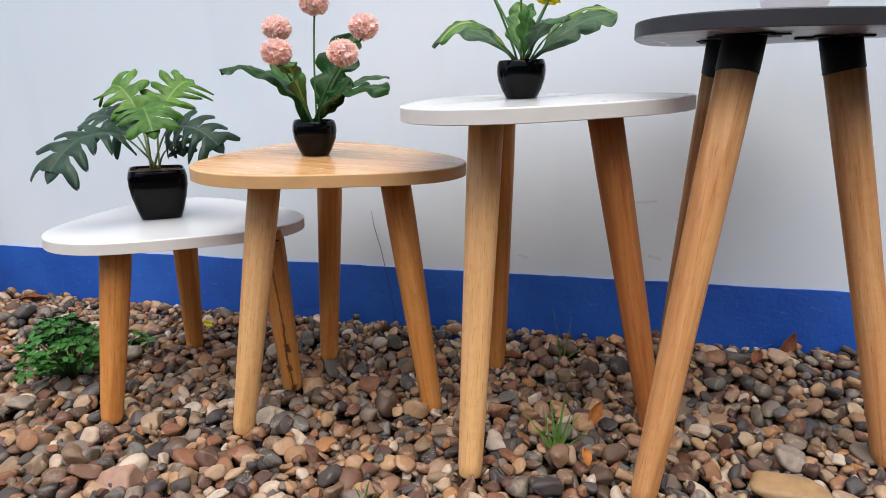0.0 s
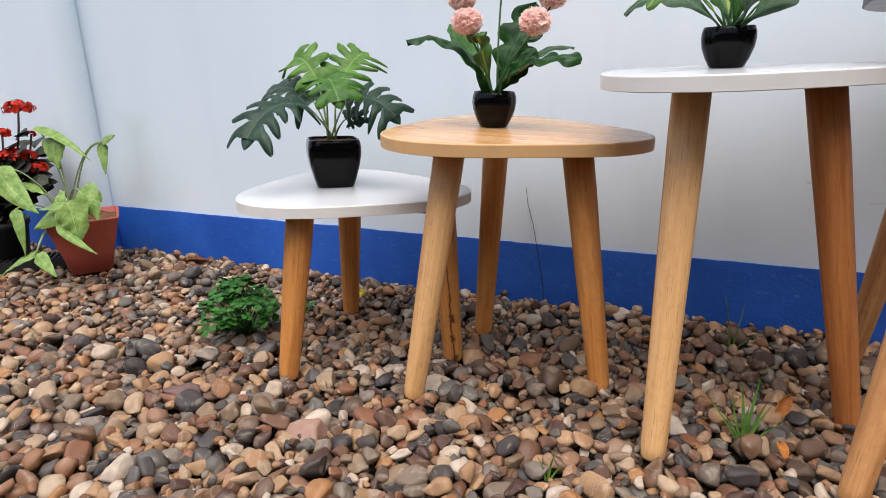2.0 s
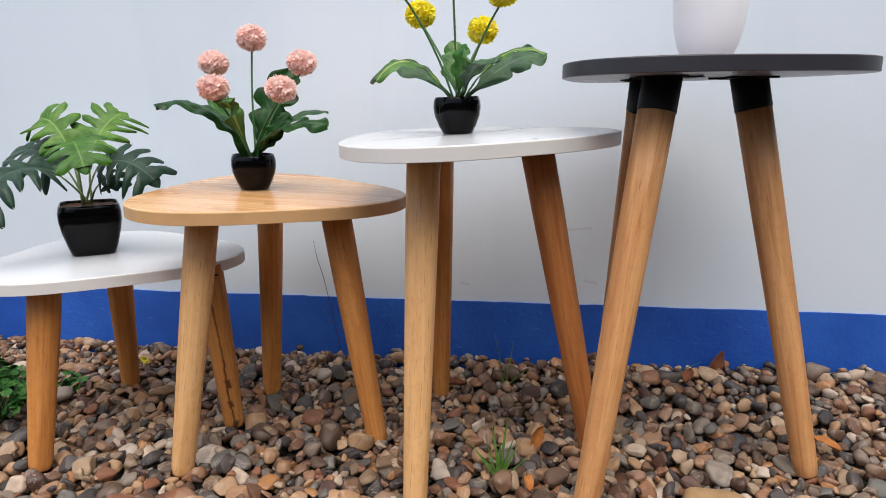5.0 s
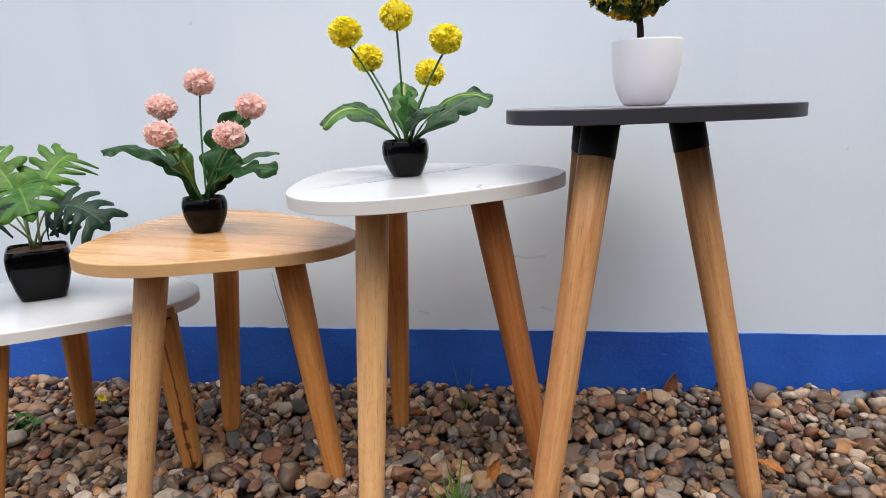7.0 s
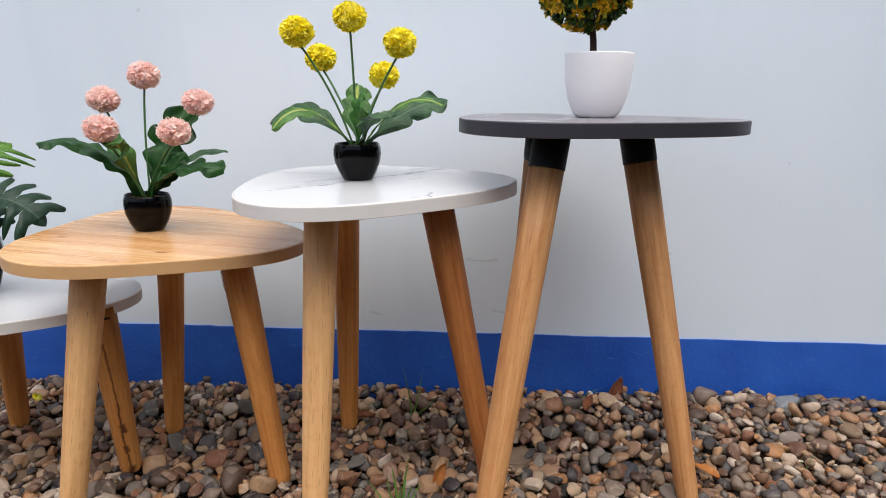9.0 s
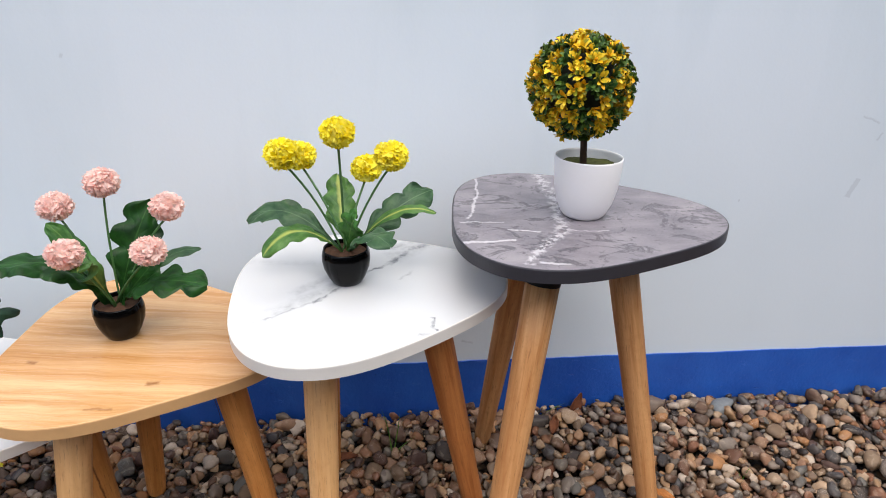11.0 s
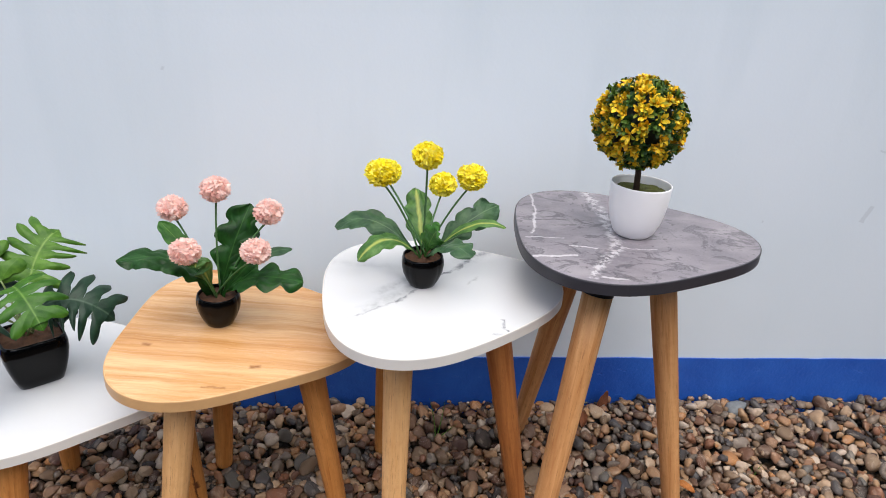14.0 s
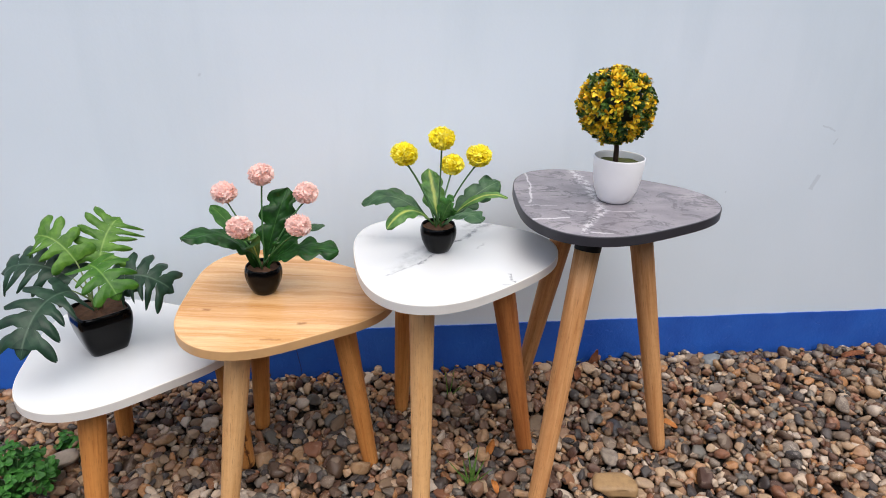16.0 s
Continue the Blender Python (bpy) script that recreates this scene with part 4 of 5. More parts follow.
pier = tagged(part("wall_column", rounded_pier(-2.75, -1.727, WALL_Y, 0.085, 0.05, -0.4, 3.2), M_WALL), "pale blue rendered wide column with rounded edges", "column", kind="structure")
foot = tagged(part("trim", rounded_pier(-2.753, -1.724, WALL_Y, 0.088, 0.052, -0.3, BAND_TOP - 0.002), M_BLUE), "cobalt blue painted foot of the rounded column", "wall trim", kind="structure")
for ob in (pier, foot):
    ob.data.set_sharp_from_angle(angle=radians(30))

# square plastic pot with an arrowhead vine
TURN_POT = 51.0
pot = thing("planter", pose(-1.622, 1.008, 0.004, 0, 0, TURN_POT), "faded red square plastic pot beside the round column", "plant pot")
prof = [(0.046, 0.0, 0), (0.0485, 0.002, 0), (0.0610, 0.060, 0), (0.0745, 0.112, 0), (0.0830, 0.141, 0), (0.0842, 0.144, 0), (0.0835, 0.146, 0), (0.0795, 0.146, 0), (0.0780, 0.144, 0), (0.075, 0.12, 0)]
part("cup", cup_profile(bmesh.new(), prof, 96, square=14), M_TERRACOTTA, pot)
part("soil", soil_disc(bmesh.new(), 0.077, 0.132, 14, 0.007), M_BARK_CHIPS, pot, "loose bark chips")


def arrow(s, v):
    return (1 - s ** 2.0) * min(1, s * 6 + 0.4) * 0.95 if s < 0.97 else 0.04


VINE = (-1.645, 0.99, 0.140)
vine = bunch("arrowhead_vine", VINE, "arrowhead vine with pale green leaves in the red pot", "plant")
for k, (b, c, t, w, up) in enumerate([
    ((-1.660, 1.000, 0.349), (-1.664, 0.990, 0.323), (-1.637, 0.980, 0.275), 0.08, (0.1, -0.95, 0.2)),
    ((-1.723, 1.000, 0.376), (-1.604, 0.990, 0.357), (-1.514, 0.980, 0.301), 0.03, (0, -0.3, 0.95)),
    ((-1.568, 1.060, 0.331), (-1.559, 1.050, 0.298), (-1.549, 1.040, 0.254), 0.028, (0.5, -0.8, 0.2)),
    ((-1.567, 1.060, 0.334), (-1.522, 1.050, 0.348), (-1.489, 1.040, 0.356), 0.026, (0.2, -0.8, 0.5)),
    ((-1.499, 0.890, 0.218), (-1.468, 0.880, 0.181), (-1.462, 0.870, 0.129), 0.105, (0.2, -0.9, 0.35)),
    ((-1.506, 0.930, 0.236), (-1.459, 0.920, 0.219), (-1.433, 0.910, 0.176), 0.075, (0.4, -0.85, 0.3)),
    ((-1.514, 0.900, 0.210), (-1.553, 0.890, 0.205), (-1.593, 0.880, 0.195), 0.034, (0, -0.4, 0.9)),
    ((-1.553, 0.900, 0.184), (-1.596, 0.890, 0.169), (-1.626, 0.880, 0.144), 0.055, (0, -0.85, 0.5)),
    ((-1.531, 0.875, 0.163), (-1.471, 0.865, 0.135), (-1.382, 0.855, 0.113), 0.024, (0.3, -0.7, 0.6)),
    ((-1.752, 0.900, 0.285), (-1.697, 0.890, 0.226), (-1.594, 0.880, 0.186), 0.07, (0.1, -0.75, 0.6)),
    ((-1.761, 0.950, 0.235), (-1.688, 0.940, 0.237), (-1.633, 0.930, 0.219), 0.032, (0.1, -0.4, 0.9)),
    ((-1.666, 0.870, 0.193), (-1.646, 0.860, 0.158), (-1.633, 0.850, 0.082), 0.03, (0.6, -0.75, 0.3)),
    ((-1.609, 0.860, 0.088), (-1.658, 0.850, 0.078), (-1.738, 0.840, 0.022), 0.036, (0, -0.5, 0.85)),
    ((-1.606, 0.860, 0.089), (-1.562, 0.850, 0.073), (-1.521, 0.840, 0.047), 0.036, (0.3, -0.7, 0.6)),
    ((-1.508, 0.960, 0.224), (-1.470, 0.950, 0.226), (-1.447, 0.940, 0.210), 0.028, (0.3, -0.7, 0.6)),
    ((-1.561, 0.930, 0.225), (-1.569, 0.920, 0.222), (-1.582, 0.910, 0.204), 0.045, (0, -0.8, 0.6)),
]):
    bm = bmesh.new()
    add_blade(bm, rel(VINE, b), rel(VINE, c), rel(VINE, t), w * 1.05, up, arrow, 12, 4, 0.10, 0.05, 0.14, k * 3.1)
    leaf = part("leaf", bm, M_SYNGONIUM, vine)
    bm = bmesh.new()
    e = rel(VINE, b)
    tube(bm, curve_points((0.015 * math.cos(k), 0.015 * math.sin(k), -0.006), (e.x * 0.5, e.y * 0.5, max(e.z, 0.02) * 0.9 + 0.03), e, 9), 0.0019, 6)
    part("petiole", bm, M_STEM_PALE, leaf)

# red-flowered plant in a dark pot
pot = thing("planter", pose(-1.885, 0.945, 0.004), "dark plastic plant pot beside the round column", "plant pot")
prof = [(0.055, 0.0, 0), (0.058, 0.002, 0), (0.072, 0.11, 0), (0.077, 0.112, 0), (0.078, 0.128, 0), (0.072, 0.128, 0), (0.070, 0.11, 0)]
part("cup", cup_profile(bmesh.new(), prof, 40), M_BLACK_PLASTIC, pot)
part("soil", soil_disc(bmesh.new(), 0.0705, 0.115, rough=0.003), M_POT_SOIL, pot)
RED = (-1.885, 0.945, 0.118)
red_plant = bunch("flowering_plant", RED, "red-flowered succulent with dark leaves in a dark pot", "plant")
rnd = random.Random(8)
for k, (hx, hy, hz, hr) in enumerate([(-1.790, 1.01, 0.420, 0.038), (-1.835, 1.00, 0.300, 0.036), (-1.785, 1.00, 0.300, 0.028), (-1.745, 1.00, 0.270, 0.024), (-1.825, 0.97, 0.228, 0.022), (-1.880, 1.01, 0.355, 0.022), (-1.775, 0.99, 0.262, 0.016), (-1.775, 1.02, 0.355, 0.008), (-1.80, 0.97, 0.24, 0.014)]):
    c = rel(RED, (hx, hy, hz))
    bm = bmesh.new()
    tube(bm, curve_points((0.02 * math.cos(k * 2), 0.02 * math.sin(k * 2), 0), (c.x * 0.8, c.y * 0.8, c.z * 0.5), c, 8), 0.0026, 6)
    stem = part("stem", bm, M_STEM_BROWN, red_plant)
    bm = bmesh.new()
    for j in range(int(48 * hr / 0.03) if hr > 0.02 else 8):
        a, up = rnd.uniform(0, 6.28), rnd.uniform(-0.25, 1.0)
        out = Vector((math.sqrt(1 - up * up) * math.cos(a), math.sqrt(1 - up * up) * math.sin(a), up))
        p = c + Vector((out.x, out.y, out.z * 0.6)) * hr * rnd.uniform(0.7, 1.0)
        side = out.orthogonal().normalized()
        for h in range(4):
            d = (Matrix.Rotation(h * 1.57 + a, 3, out) @ side + out * 0.3).normalized() * 0.0085
            s = d.cross(out).normalized() * 0.0046
            vs = [bm.verts.new(v) for v in (p, p + d * 0.6 + s, p + d, p + d * 0.6 - s)]
            bm.faces.new(vs)
    part("bloom", bm, M_RED, stem)
    for j in range(6 if k == 0 else 46):
        z = rnd.uniform(0.25, 0.92)
        p = Vector((c.x * z + rnd.uniform(-0.03, 0.03), c.y * z + rnd.uniform(-0.03, 0.03), c.z * z * rnd.uniform(0.75, 1.0)))
        a = rnd.uniform(0, 6.28)
        d = Vector((math.cos(a), math.sin(a), rnd.uniform(-0.2, 0.4))) * rnd.uniform(0.034, 0.062)
        bm = bmesh.new()
        add_blade(bm, p, p + d * 0.5 + Vector((0, 0, 0.008)), p + d, 0.040, (0, -0.6, 0.7), lambda s, v: oval(s, v, wide=0.55), 6, 2, 0.05, 0.12)
        part("leaf", bm, M_DARK_FOLIAGE, red_plant)

# black tray on the stones behind the pots
tray = thing("slatted_tray", pose(-1.775, 0.965, 0.008, 0, 0, 38), "black slatted plastic tray lying behind the pots", "plastic tray")
part("base", box(bmesh.new(), -0.09, 0.09, -0.04, 0.04, 0.0, 0.006, 0.001), M_BLACK_PLASTIC, tray, smooth=False)
part("rim", box(bmesh.new(), -0.09, 0.09, -0.044, -0.040, 0.0, 0.028, 0.0008), M_BLACK_PLASTIC, tray, smooth=False)
for i in range(13):
    part("slat", box(bmesh.new(), -0.088 + i * 0.0142, -0.081 + i * 0.0142, -0.0395, 0.042, 0.006, 0.026, 0.0008), M_BLACK_PLASTIC, tray, smooth=False)

# ---- pebble bed ----
def pebble_shapes(count, level, seed):
    """Rounded stone shapes in a unit box, as vertex and triangle arrays."""
    rng = np.random.default_rng(seed)
    out = []
    for k in range(count):
        bm = bmesh.new()
        bmesh.ops.create_icosphere(bm, subdivisions=level, radius=1)
        e = rng.uniform(0.62, 1.0)
        o = Vector(rng.uniform(-50, 50, 3))
        skew = rng.uniform(-0.22, 0.22, 2)
        cuts = [(Vector(rng.normal(size=3)).normalized(), rng.uniform(0.46, 0.86)) for _ in range(rng.integers(4, 8))]
        for v in bm.verts:
            p = v.co
            q = Vector([math.copysign(abs(c) ** e, c) for c in p])
            for d, lim in cuts:
                over = q.dot(d) - lim
                if over > 0:
                    q -= d * over * 0.97
            q *= 1 + 0.16 * noise.noise(p * 1.1 + o) + 0.09 * noise.noise(p * 2.8 + o)
            q.x *= 1 + skew[0] * q.y
            q.y *= 1 + skew[1] * q.x
            v.co = q
        bm.verts.index_update()
        out.append((np.array([v.co[:] for v in bm.verts]), np.array([[v.index for v in f.verts] for f in bm.faces])))
        bm.free()
    return out


POTS = [(-1.622, 1.008, 0.062), (-1.885, 0.945, 0.056), (-1.88, 1.185, 0.06)]
BED = (-2.35, 1.6, 0.27, 1.186)
# x, y, half sizes, turn, colour and description of the larger stones
STONES = [
    (-0.672, 1.150, 0.016, 0.011, 0.022, 10, (70, 70, 74), "dark upright stone by the blue wall band"), (0.235, 0.738, 0.046, 0.030, 0.014, -12, (160, 128, 88), "large flat tan stone in the pebble bed"),
    (-0.63, 0.585, 0.036, 0.027, 0.016, 30, (158, 124, 106), "large pinkish brown stone in the pebble bed"), (0.125, 0.955, 0.034, 0.026, 0.015, 20, (112, 90, 68), "large brown stone in the pebble bed"),
    (0.235, 1.135, 0.032, 0.022, 0.015, 5, (84, 74, 66), "large grey stone by the blue wall band"), (-0.89, 0.60, 0.034, 0.016, 0.014, 35, (104, 76, 72), "long purplish stone in the pebble bed"),
    (0.505, 1.150, 0.026, 0.022, 0.022, 0, (124, 106, 92), "rounded brown stone by the blue wall band"), (0.66, 1.145, 0.030, 0.020, 0.018, 15, (118, 122, 124), "rounded grey stone by the blue wall band"),
    (-0.915, 0.904, 0.044, 0.028, 0.012, 30, (150, 136, 122), "flat pale slab stone beside the weed"), (-0.215, 0.720, 0.028, 0.020, 0.018, 40, (150, 122, 100), "rounded tan stone beside a table leg"),
    (0.31, 0.93, 0.030, 0.020, 0.015, 80, (66, 64, 68), "dark slate stone in the pebble bed")]
CELL = 0.004


def bed_level(x, y):
    """The height to which the stones are filled."""
    return -0.004 + 0.011 * min(1, max(0, (x + 0.6) / 1.4)) * min(1, max(0, (y - 0.6) / 0.5)) + 0.006 * noise.noise((x * 2.2, y * 2.2, 3)) \
        + 0.012 * max(0, (-1.2 - x)) * 0.6 + (0.003 + 0.005 * min(1, max(0, x / 0.4))) * max(0, min(1, (y - 1.06) / 0.1))


def lay_pebbles():
    """Drops stones one by one on a height map, always where it is lowest of a few tries."""
    rng = np.random.default_rng(11)
    nx, ny = int((BED[1] - BED[0]) / CELL), int((BED[3] - BED[2]) / CELL)
    hmap = np.full((nx, ny), -0.034)
    level = np.array([[bed_level(BED[0] + (i * 10 + 5) * CELL, BED[2] + (j * 10 + 5) * CELL) for j in range(ny // 10 + 1)] for i in range(nx // 10 + 1)])
    laid = []
    for step in range(34000):
        best = None
        small = step > 27500
        a = min(0.026, max(0.004, (0.0078 if small else 0.0130) * math.exp(rng.normal() * (0.22 if small else 0.27))))
        for _ in range(5):
            x, y = rng.uniform(BED[0] + a, BED[1] - a), rng.uniform(BED[2] + a, BED[3] - a * 0.6)
            i, j = int((x - BED[0]) / CELL), int((y - BED[2]) / CELL)
            gap = hmap[min(i, nx - 1), min(j, ny - 1)] - level[min(i // 10, level.shape[0] - 1), min(j // 10, level.shape[1] - 1)]
            if best is None or gap < best[0]:
                best = (gap, x, y, i, j)
        a *= 1.04 if best[2] < 0.70 and best[1] < -0.1 else 0.96
        gap, x, y, i, j = best
        if gap > -0.002:
            continue
        if any((x - fx) ** 2 + (y - fy) ** 2 < (0.011 + 0.62 * a) ** 2 for fx, fy in FEET):
            continue
        if any((x - fx) ** 2 + (y - fy) ** 2 < r * r for fx, fy, r in POTS):
            continue
        if best[0] > -0.018 and any((x - st[0]) ** 2 + (y - st[1]) ** 2 < (0.85 * st[2] + 0.3 * a) ** 2 for st in STONES):
            continue
        b, c = a * rng.uniform(0.58, 0.95), a * rng.uniform(0.38, 0.70)
        yaw = rng.uniform(0, math.pi)
        k = int(a / CELL) + 1
        i0, i1, j0, j1 = max(0, i - k), min(nx, i + k + 1), max(0, j - k), min(ny, j + k + 1)
        gx = (np.arange(i0, i1) + 0.5) * CELL + BED[0] - x
        gy = (np.arange(j0, j1) + 0.5) * CELL + BED[2] - y
        u = (gx[:, None] * math.cos(yaw) + gy[None, :] * math.sin(yaw)) / a
        w = (-gx[:, None] * math.sin(yaw) + gy[None, :] * math.cos(yaw)) / b
        s = 1 - u * u - w * w
        under = s > 0
        if under.sum() < 3:
            continue
        patch = hmap[i0:i1, j0:j1]
        hs = patch[under]
        z = float(np.percentile(hs, 58)) + c * 0.68
        # lean with the slope of what lies beneath
        uu, ww = (u * a)[under], (w * b)[under]
        tilt = np.clip([np.dot(uu, hs - hs.mean()) / max(1e-9, np.dot(uu, uu)), np.dot(ww, hs - hs.mean()) / max(1e-9, np.dot(ww, ww))], -0.5, 0.5)
        top = z + c * np.sqrt(np.maximum(s, 0)) + tilt[0] * u * a + tilt[1] * w * b
        hmap[i0:i1, j0:j1] = np.where(under, np.maximum(patch, top), patch)
        turn = Euler((math.atan(tilt[1]) + rng.normal() * 0.22, -math.atan(tilt[0]) + rng.normal() * 0.22, 0)).to_matrix()
        laid.append((x, y, z, a, b, c, np.array(Matrix.Rotation(yaw, 3, "Z") @ turn), int(rng.integers(0, 14)), i, j, z + c))
    return laid, hmap


laid, hmap = lay_pebbles()


def bed_height(x, y):
    i, j = int((x - BED[0]) / CELL), int((y - BED[2]) / CELL)
    return float(hmap[max(0, min(i, hmap.shape[0] - 1)), max(0, min(j, hmap.shape[1] - 1))])


SHAPES_FINE, SHAPES_COARSE = pebble_shapes(14, 3, 5), pebble_shapes(14, 2, 5)
near, rest = [], []
for p in laid:
    x, y = p[0], p[1]
    on_top = p[10] > hmap[min(p[8], hmap.shape[0] - 1), min(p[9], hmap.shape[1] - 1)] - 0.003
    if p[10] < hmap[min(p[8], hmap.shape[0] - 1), min(p[9], hmap.shape[1] - 1)] - 0.014:
        continue
    (near if on_top and -0.80 < x < 0.16 and 0.44 < y < 0.70 and len(near) < 300 else rest).append(p)


def joined_pebbles(name, stones):
    vs, fs, start = [], [], 0
    for x, y, z, a, b, c, rot, kind, i, j, top in stones:
        fine = -1.0 < x < 0.45 and 0.40 < y < 0.98 and a > 0.0085 and top > hmap[min(i, hmap.shape[0] - 1), min(j, hmap.shape[1] - 1)] - 0.007
        v, f = (SHAPES_FINE if fine else SHAPES_COARSE)[kind]
        vs.append((v * (a, b, c)) @ rot.T + (x, y, z))
        fs.append(f + start)
        start += len(v)
    vs, fs = np.concatenate(vs), np.concatenate(fs)
    me = bpy.data.meshes.new(name)
    me.vertices.add(len(vs)), me.loops.add(len(fs) * 3), me.polygons.add(len(fs))
    me.vertices.foreach_set("co", vs.astype(np.float32).ravel())
    me.loops.foreach_set("vertex_index", fs.astype(np.int32).ravel())
    me.polygons.foreach_set("loop_start", np.arange(0, len(fs) * 3, 3, dtype=np.int32))
    me.update(calc_edges=True)
    me.validate()
    me.materials.append(M_PEBBLES)
    me.shade_smooth()
    return new(name, me)


tagged(joined_pebbles("pebble_bed", rest), "loose bed of mixed tan, brown and grey river pebbles", "pebbles", kind="stuff")
PEBBLE_MESH = []
for k, (v, f) in enumerate(SHAPES_FINE):
    me = bpy.data.meshes.new("pebble")
    me.from_pydata(v.tolist(), [], f.tolist())
    me.materials.append(M_PEBBLE)
    me.shade_smooth()
    PEBBLE_MESH.append(me)
for x, y, z, a, b, c, rot, kind, i, j, top in near:
    ob = new("pebble", PEBBLE_MESH[kind])
    ob.parent = ground
    ob.matrix_basis = Matrix.Translation((x, y, z)) @ Matrix(rot.tolist()).to_4x4() @ Matrix.Diagonal((a, b, c, 1))


# ---- small things on the stones and the wall ----
M_DRY_LEAF = leaf_material("dry_brown_leaf", (88, 50, 32), (124, 74, 46), (72, 44, 30), rough=0.7)
M_ORANGE_LEAF = leaf_material("orange_fallen_leaf", (144, 86, 38), (180, 116, 58), (120, 70, 34), rough=0.6)
M_GRASS = leaf_material("grass_blade", (72, 108, 44), (110, 146, 66), (140, 170, 96))


def clover_leaf_mesh(seed):
    """Three notched leaflets round one point, facing up."""
    bm = bmesh.new()
    for k in range(3):
        a = k * 2.094 + 0.2 * seed
        d = Vector((math.cos(a), math.sin(a), 0))
        add_blade(bm, d * 0.001, d * 0.008 + Vector((0, 0, 0.003)), d * 0.0165 + Vector((0, 0, -0.0015)), 0.019, (0, 0, 1),
                  lambda s, v: max(0.05, math.sin(math.pi * min(1, s * 0.5 + 0.02)) ** 0.8 * (1 - 0.45 * max(0, s - 0.8) / 0.2)), 6, 3, 0.02, 0.14, 0.10, seed + k)
    return mesh_of("leaf", bm, M_CLOVER)


WEED = (-0.945, 0.815, 0.004)
weed = thing("weed_plant", pose(*WEED), "bushy green weed growing through the pebbles", "weed")
leaf_meshes = [clover_leaf_mesh(k) for k in range(4)]
rnd = random.Random(21)
spots = []
for k in range(115):
    a, q = rnd.uniform(0, 6.283), math.sqrt(rnd.random())
    h = (0.108 - 0.072 * q ** 2) * rnd.uniform(0.45, 1.0) + 0.012
    tip = Vector((q * 0.080 * math.cos(a) - 0.006, q * 0.075 * math.sin(a), h))
    spots.append((tip, a, q))
    part("stem", tube(bmesh.new(), curve_points((tip.x * 0.2, tip.y * 0.2, 0), (tip.x * 0.5, tip.y * 0.5, tip.z * 0.75), tip, 5), 0.0008, 5), M_STEM, weed)
for tip, a, q in spots:
    ob = new("leaf", leaf_meshes[rnd.randrange(4)])
    ob.parent = weed
    ob.matrix_basis = Matrix.Translation(tip) @ Euler((0.75 * q * -math.sin(a) * -1 + rnd.uniform(-0.25, 0.25) + 0.25, 0.75 * q * math.cos(a) + rnd.uniform(-0.25, 0.25), rnd.uniform(0, 6.28))).to_matrix().to_4x4() @ Matrix.Scale(rnd.uniform(0.6, 1.0), 4)


def sprig_weed(x, y, count, spread, height, seed, label):
    z = bed_height(x, y) - 0.01
    w = thing("weed_plant", pose(x, y, z), label, "weed")
    r = random.Random(seed)
    for k in range(count):
        a = r.uniform(0, 6.28)
        tip = Vector((spread * math.cos(a) * r.random(), spread * math.sin(a) * r.random(), height * r.uniform(0.5, 1)))
        ob = new("leaf", leaf_meshes[k % 4])
        ob.parent = w
        ob.matrix_basis = Matrix.Translation(tip) @ Euler((0.5, r.uniform(-0.4, 0.4), a)).to_matrix().to_4x4()
        part("stem", tube(bmesh.new(), [(0, 0, 0), tip * 0.6, tip], 0.0007, 5), M_STEM, w)
    return w


sprig_weed(-0.925, 0.965, 7, 0.028, 0.040, 2, "small green weed sprig between the pebbles")


def grass_tuft(x, y, blades, label):
    z = bed_height(x, y) - 0.012
    g = thing("grass_tuft", pose(x, y, z), label, "grass")
    for dx, dy, h, bx, w in blades:
        bm = bmesh.new()
        add_blade(bm, (dx * 0.1, dy * 0.1, 0), (dx * 0.35 + bx, dy * 0.35, h * 0.62), (dx, dy, h), w, (0.1, -1, 0.2), lambda s, v: max(0.05, (1 - s) ** 0.6), 8, 1, 0.0, 0.2)
        part("blade", bm, M_GRASS, g)
    return g


grass_tuft(-0.055, 0.775, [(-0.012, 0.0, 0.095, 0.0, 0.0055), (0.012, 0.01, 0.100, 0.0, 0.0055), (0.020, -0.01, 0.075, 0.004, 0.005), (-0.055, 0.02, 0.060, -0.01, 0.0035), (-0.030, -0.01, 0.050, -0.004, 0.004),
                           (0.045, 0.0, 0.045, 0.006, 0.0035), (0.002, 0.0, 0.062, -0.004, 0.005), (0.030, 0.015, 0.060, 0.004, 0.004), (-0.02, 0.01, 0.07, -0.01, 0.004)], "tuft of green grass among the pebbles")
grass_tuft(-0.285, 0.62, [(0.010, 0.0, 0.045, 0.0, 0.004), (-0.014, 0.0, 0.035, 0.0, 0.003), (0.02, 0.005, 0.03, 0.004, 0.003)], "few short grass blades between the pebbles")
grass_tuft(-0.070, 1.060, [(-0.020, 0.0, 0.110, 0.0, 0.003), (0.016, 0.02, 0.085, 0.006, 0.003), (0.045, 0.0, 0.040, 0.01, 0.003)], "thin grass stalks beside the blue wall band")
grass_tuft(0.225, 1.150, [(0.080, 0.01, 0.046, 0.0, 0.0028)], "single thin grass stalk beside the blue wall band")
grass_tuft(0.60, 0.95, [(0.012, 0.0, 0.040, 0.0, 0.003), (-0.01, 0.0, 0.03, 0.0, 0.003)], "few short grass blades between the pebbles")


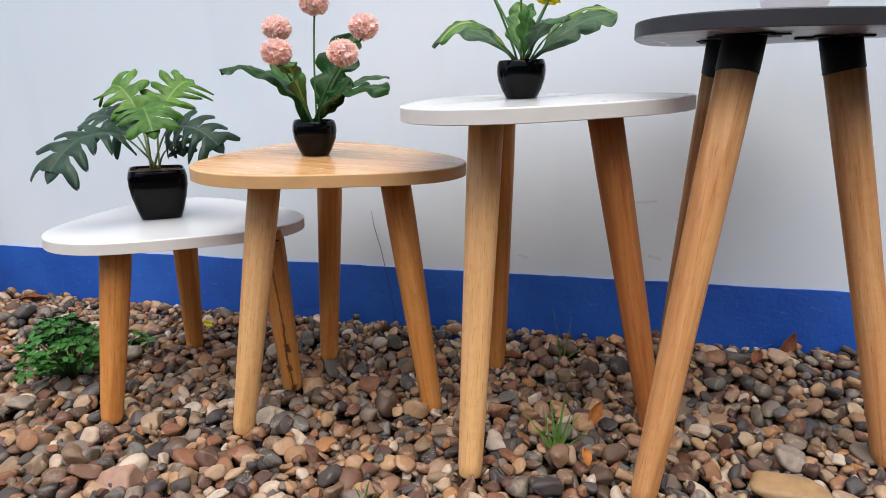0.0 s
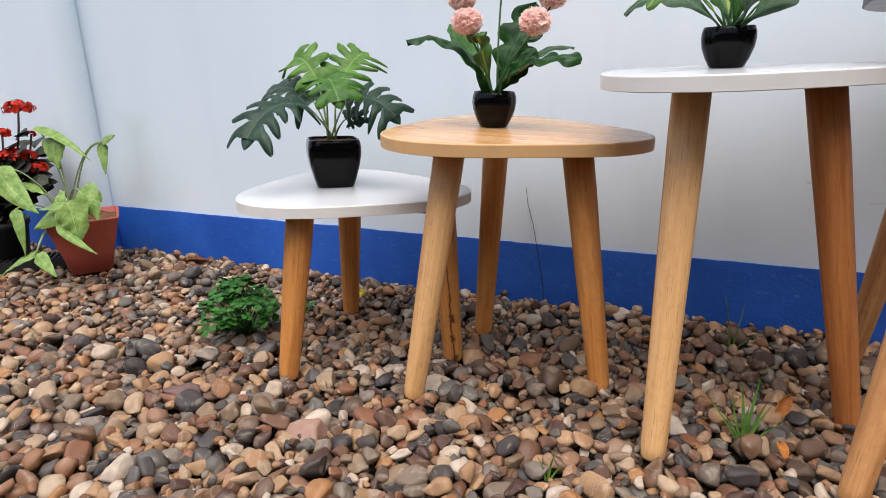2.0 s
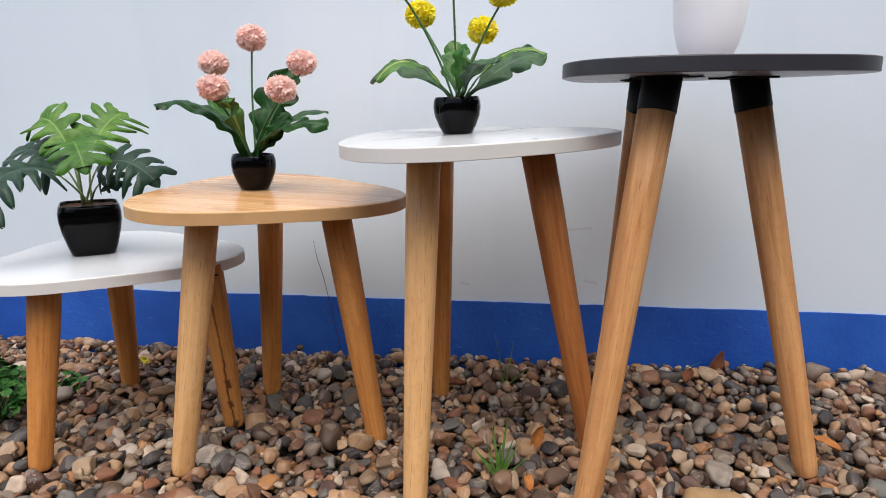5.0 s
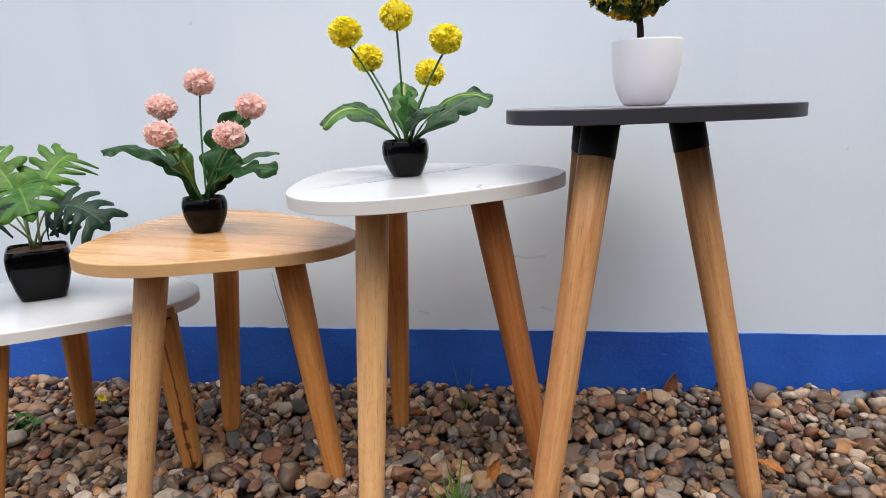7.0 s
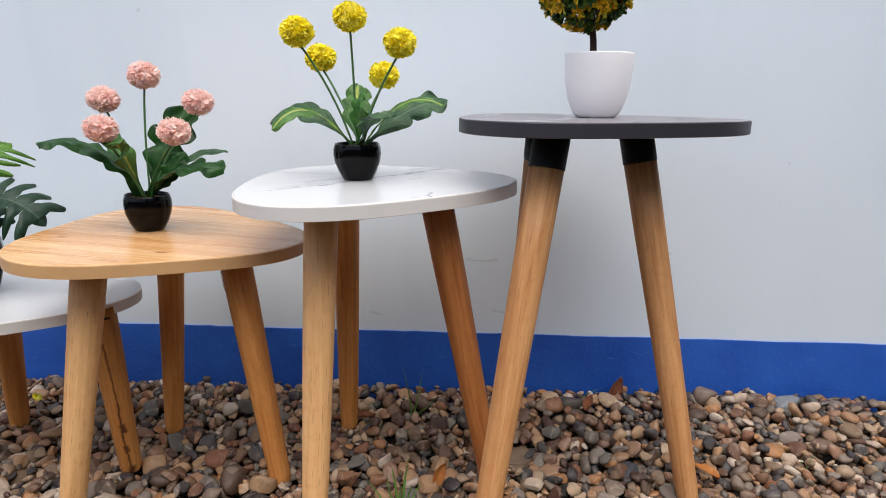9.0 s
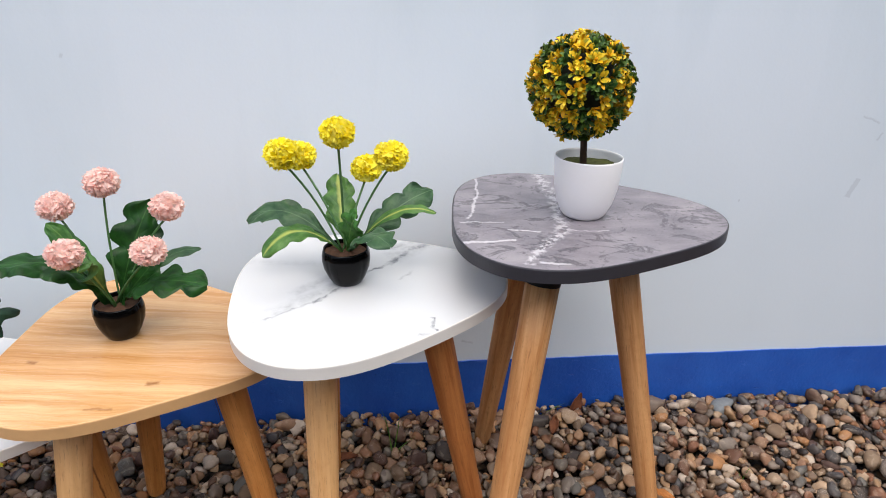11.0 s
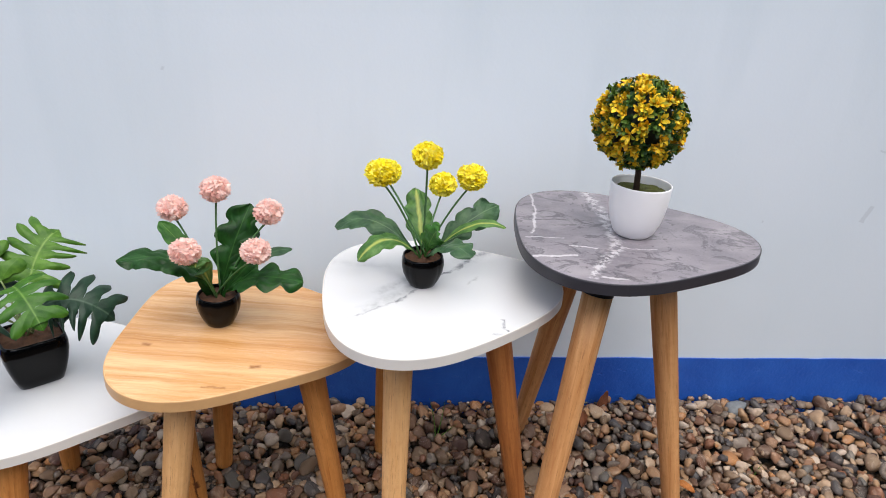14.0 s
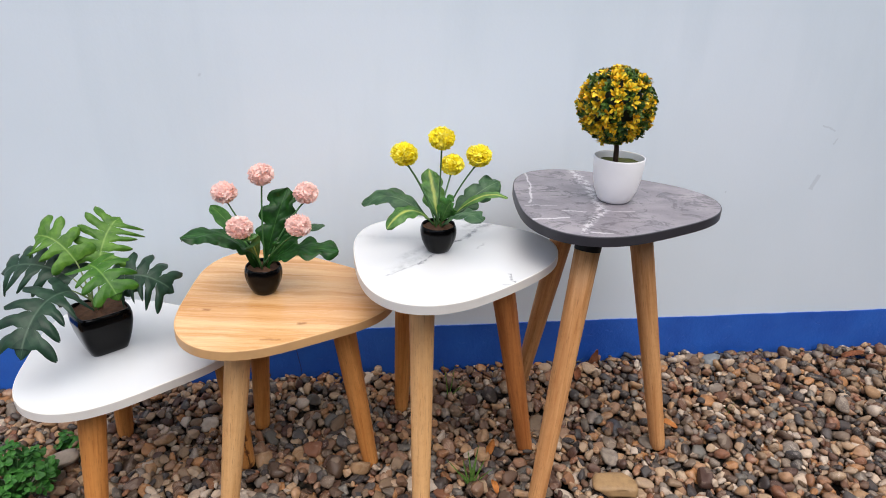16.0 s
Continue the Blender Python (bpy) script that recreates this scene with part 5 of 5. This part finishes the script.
def fallen_leaf(name, b, c, t, w, up, mat, label, curl=0.2, seed=0.0):
    bm = bmesh.new()
    o = Vector(b)
    add_blade(bm, (0, 0, 0), Vector(c) - o, Vector(t) - o, w, up, lambda s, v: oval(s, v, wide=0.42), 12, 3, -curl, 0.1, 0.2, seed)
    ob = part(name, bm, mat, m=pose(*b))
    mod = ob.modifiers.new("thickness", "SOLIDIFY")
    mod.thickness = 0.0007
    return tagged(ob, label, "fallen leaf")


fallen_leaf("fallen_leaf", (0.318, 1.143, -0.008), (0.326, 1.153, 0.024), (0.340, 1.167, 0.050), 0.026, (0.1, -1, 0.3), M_DRY_LEAF, "dry brown leaf leaning on the blue wall band", 0.1)
fallen_leaf("fallen_leaf", (-0.010, 0.850, 0.006), (-0.004, 0.855, 0.030), (0.004, 0.862, 0.040), 0.018, (0.2, -1, 0.2), M_ORANGE_LEAF, "orange dry leaf standing between pebbles", 0.15, 2)
for x, y, ln, w, a, mat, lab in ((-0.215, 1.035, 0.075, 0.026, 8, M_DRY_LEAF, "flat brown leaf lying under a table leg"), (0.255, 1.065, 0.050, 0.018, 70, M_DRY_LEAF, "curled brown leaf on the pebbles"),
                                 (0.435, 0.885, 0.040, 0.018, 140, M_ORANGE_LEAF, "orange dry leaf beside a table leg"), (-1.42, 1.13, 0.070, 0.026, 10, M_DRY_LEAF, "dry brown leaf below the blue wall band"),
                                 (-0.01, 0.735, 0.030, 0.012, 100, M_ORANGE_LEAF, "small orange leaf scrap on the pebbles"), (1.02, 1.12, 0.080, 0.022, 5, M_DRY_LEAF, "dry brown leaf on the pebbles by the wall")):
    z = bed_height(x, y) + 0.002
    d = Vector((math.cos(radians(a)), math.sin(radians(a)), 0)) * ln
    fallen_leaf("fallen_leaf", (x, y, z), Vector((x, y, z)) + d * 0.5 + Vector((0, 0, 0.012)), Vector((x, y, z)) + d + Vector((0, 0, 0.004)), w, (0, 0, 1), mat, lab, 0.2, x)

# a small yellow bloom by the wall
z = bed_height(-0.83, 1.075)
tiny = thing("wild_flower", pose(-0.83, 1.075, z), "tiny yellow wild flower on the pebbles", "flower")
bm = bmesh.new()
tube(bm, [(0, 0, -0.008), (0.001, 0, 0.004), (0.0, -0.002, 0.010)], 0.0008, 5)
part("stem", bm, M_STEM, tiny)
bm = bmesh.new()
for k in range(9):
    a = k * 0.698
    d = Vector((math.cos(a), -0.4, math.sin(a) * 0.8)) * 0.012
    add_blade(bm, (0, -0.002, 0.010), Vector((0, -0.003, 0.010)) + d * 0.6, Vector((0, 0, 0.010)) + d, 0.006, (0, -1, 0.3), lambda s, v: oval(s, v), 4, 1)
part("petals", bm, M_YELLOW, tiny)

# a dried tendril hanging down the wall
bm = bmesh.new()
pts = [(-0.482, WALL_Y - 0.004, 0.250), (-0.478, WALL_Y - 0.003, 0.215), (-0.466, WALL_Y - 0.003, 0.170), (-0.458, WALL_Y - 0.004, 0.128), (-0.447, WALL_Y - 0.006, 0.070), (-0.440, WALL_Y - 0.006, 0.020), (-0.438, WALL_Y - 0.008, -0.01)]
tube(bm, pts, [0.0004, 0.0006, 0.0007, 0.0007, 0.0007, 0.0007, 0.0007], 6)
tendril = part("dry_tendril", bm, M_STEM_BROWN)
tagged(tendril, "thin dry tendril on the painted wall", "plant stem")

# larger stones
for k, (x, y, a, b, c, yaw, hue, lab) in enumerate(STONES):
    v, f = SHAPES_FINE[k % 14]
    me = bpy.data.meshes.new("stone")
    me.from_pydata((v * (a, b, c)).tolist(), [], f.tolist())
    me.materials.append(plain("stone_hue", hue, 0.6, 0.14, 60, 0.5))
    me.shade_smooth()
    ob = new("stone", me)
    ob.matrix_basis = pose(x, y, bed_height(x, y) + c * 0.25, 6 * math.sin(k * 3), 6 * math.cos(k * 5), yaw)
    tagged(ob, lab, "stone")
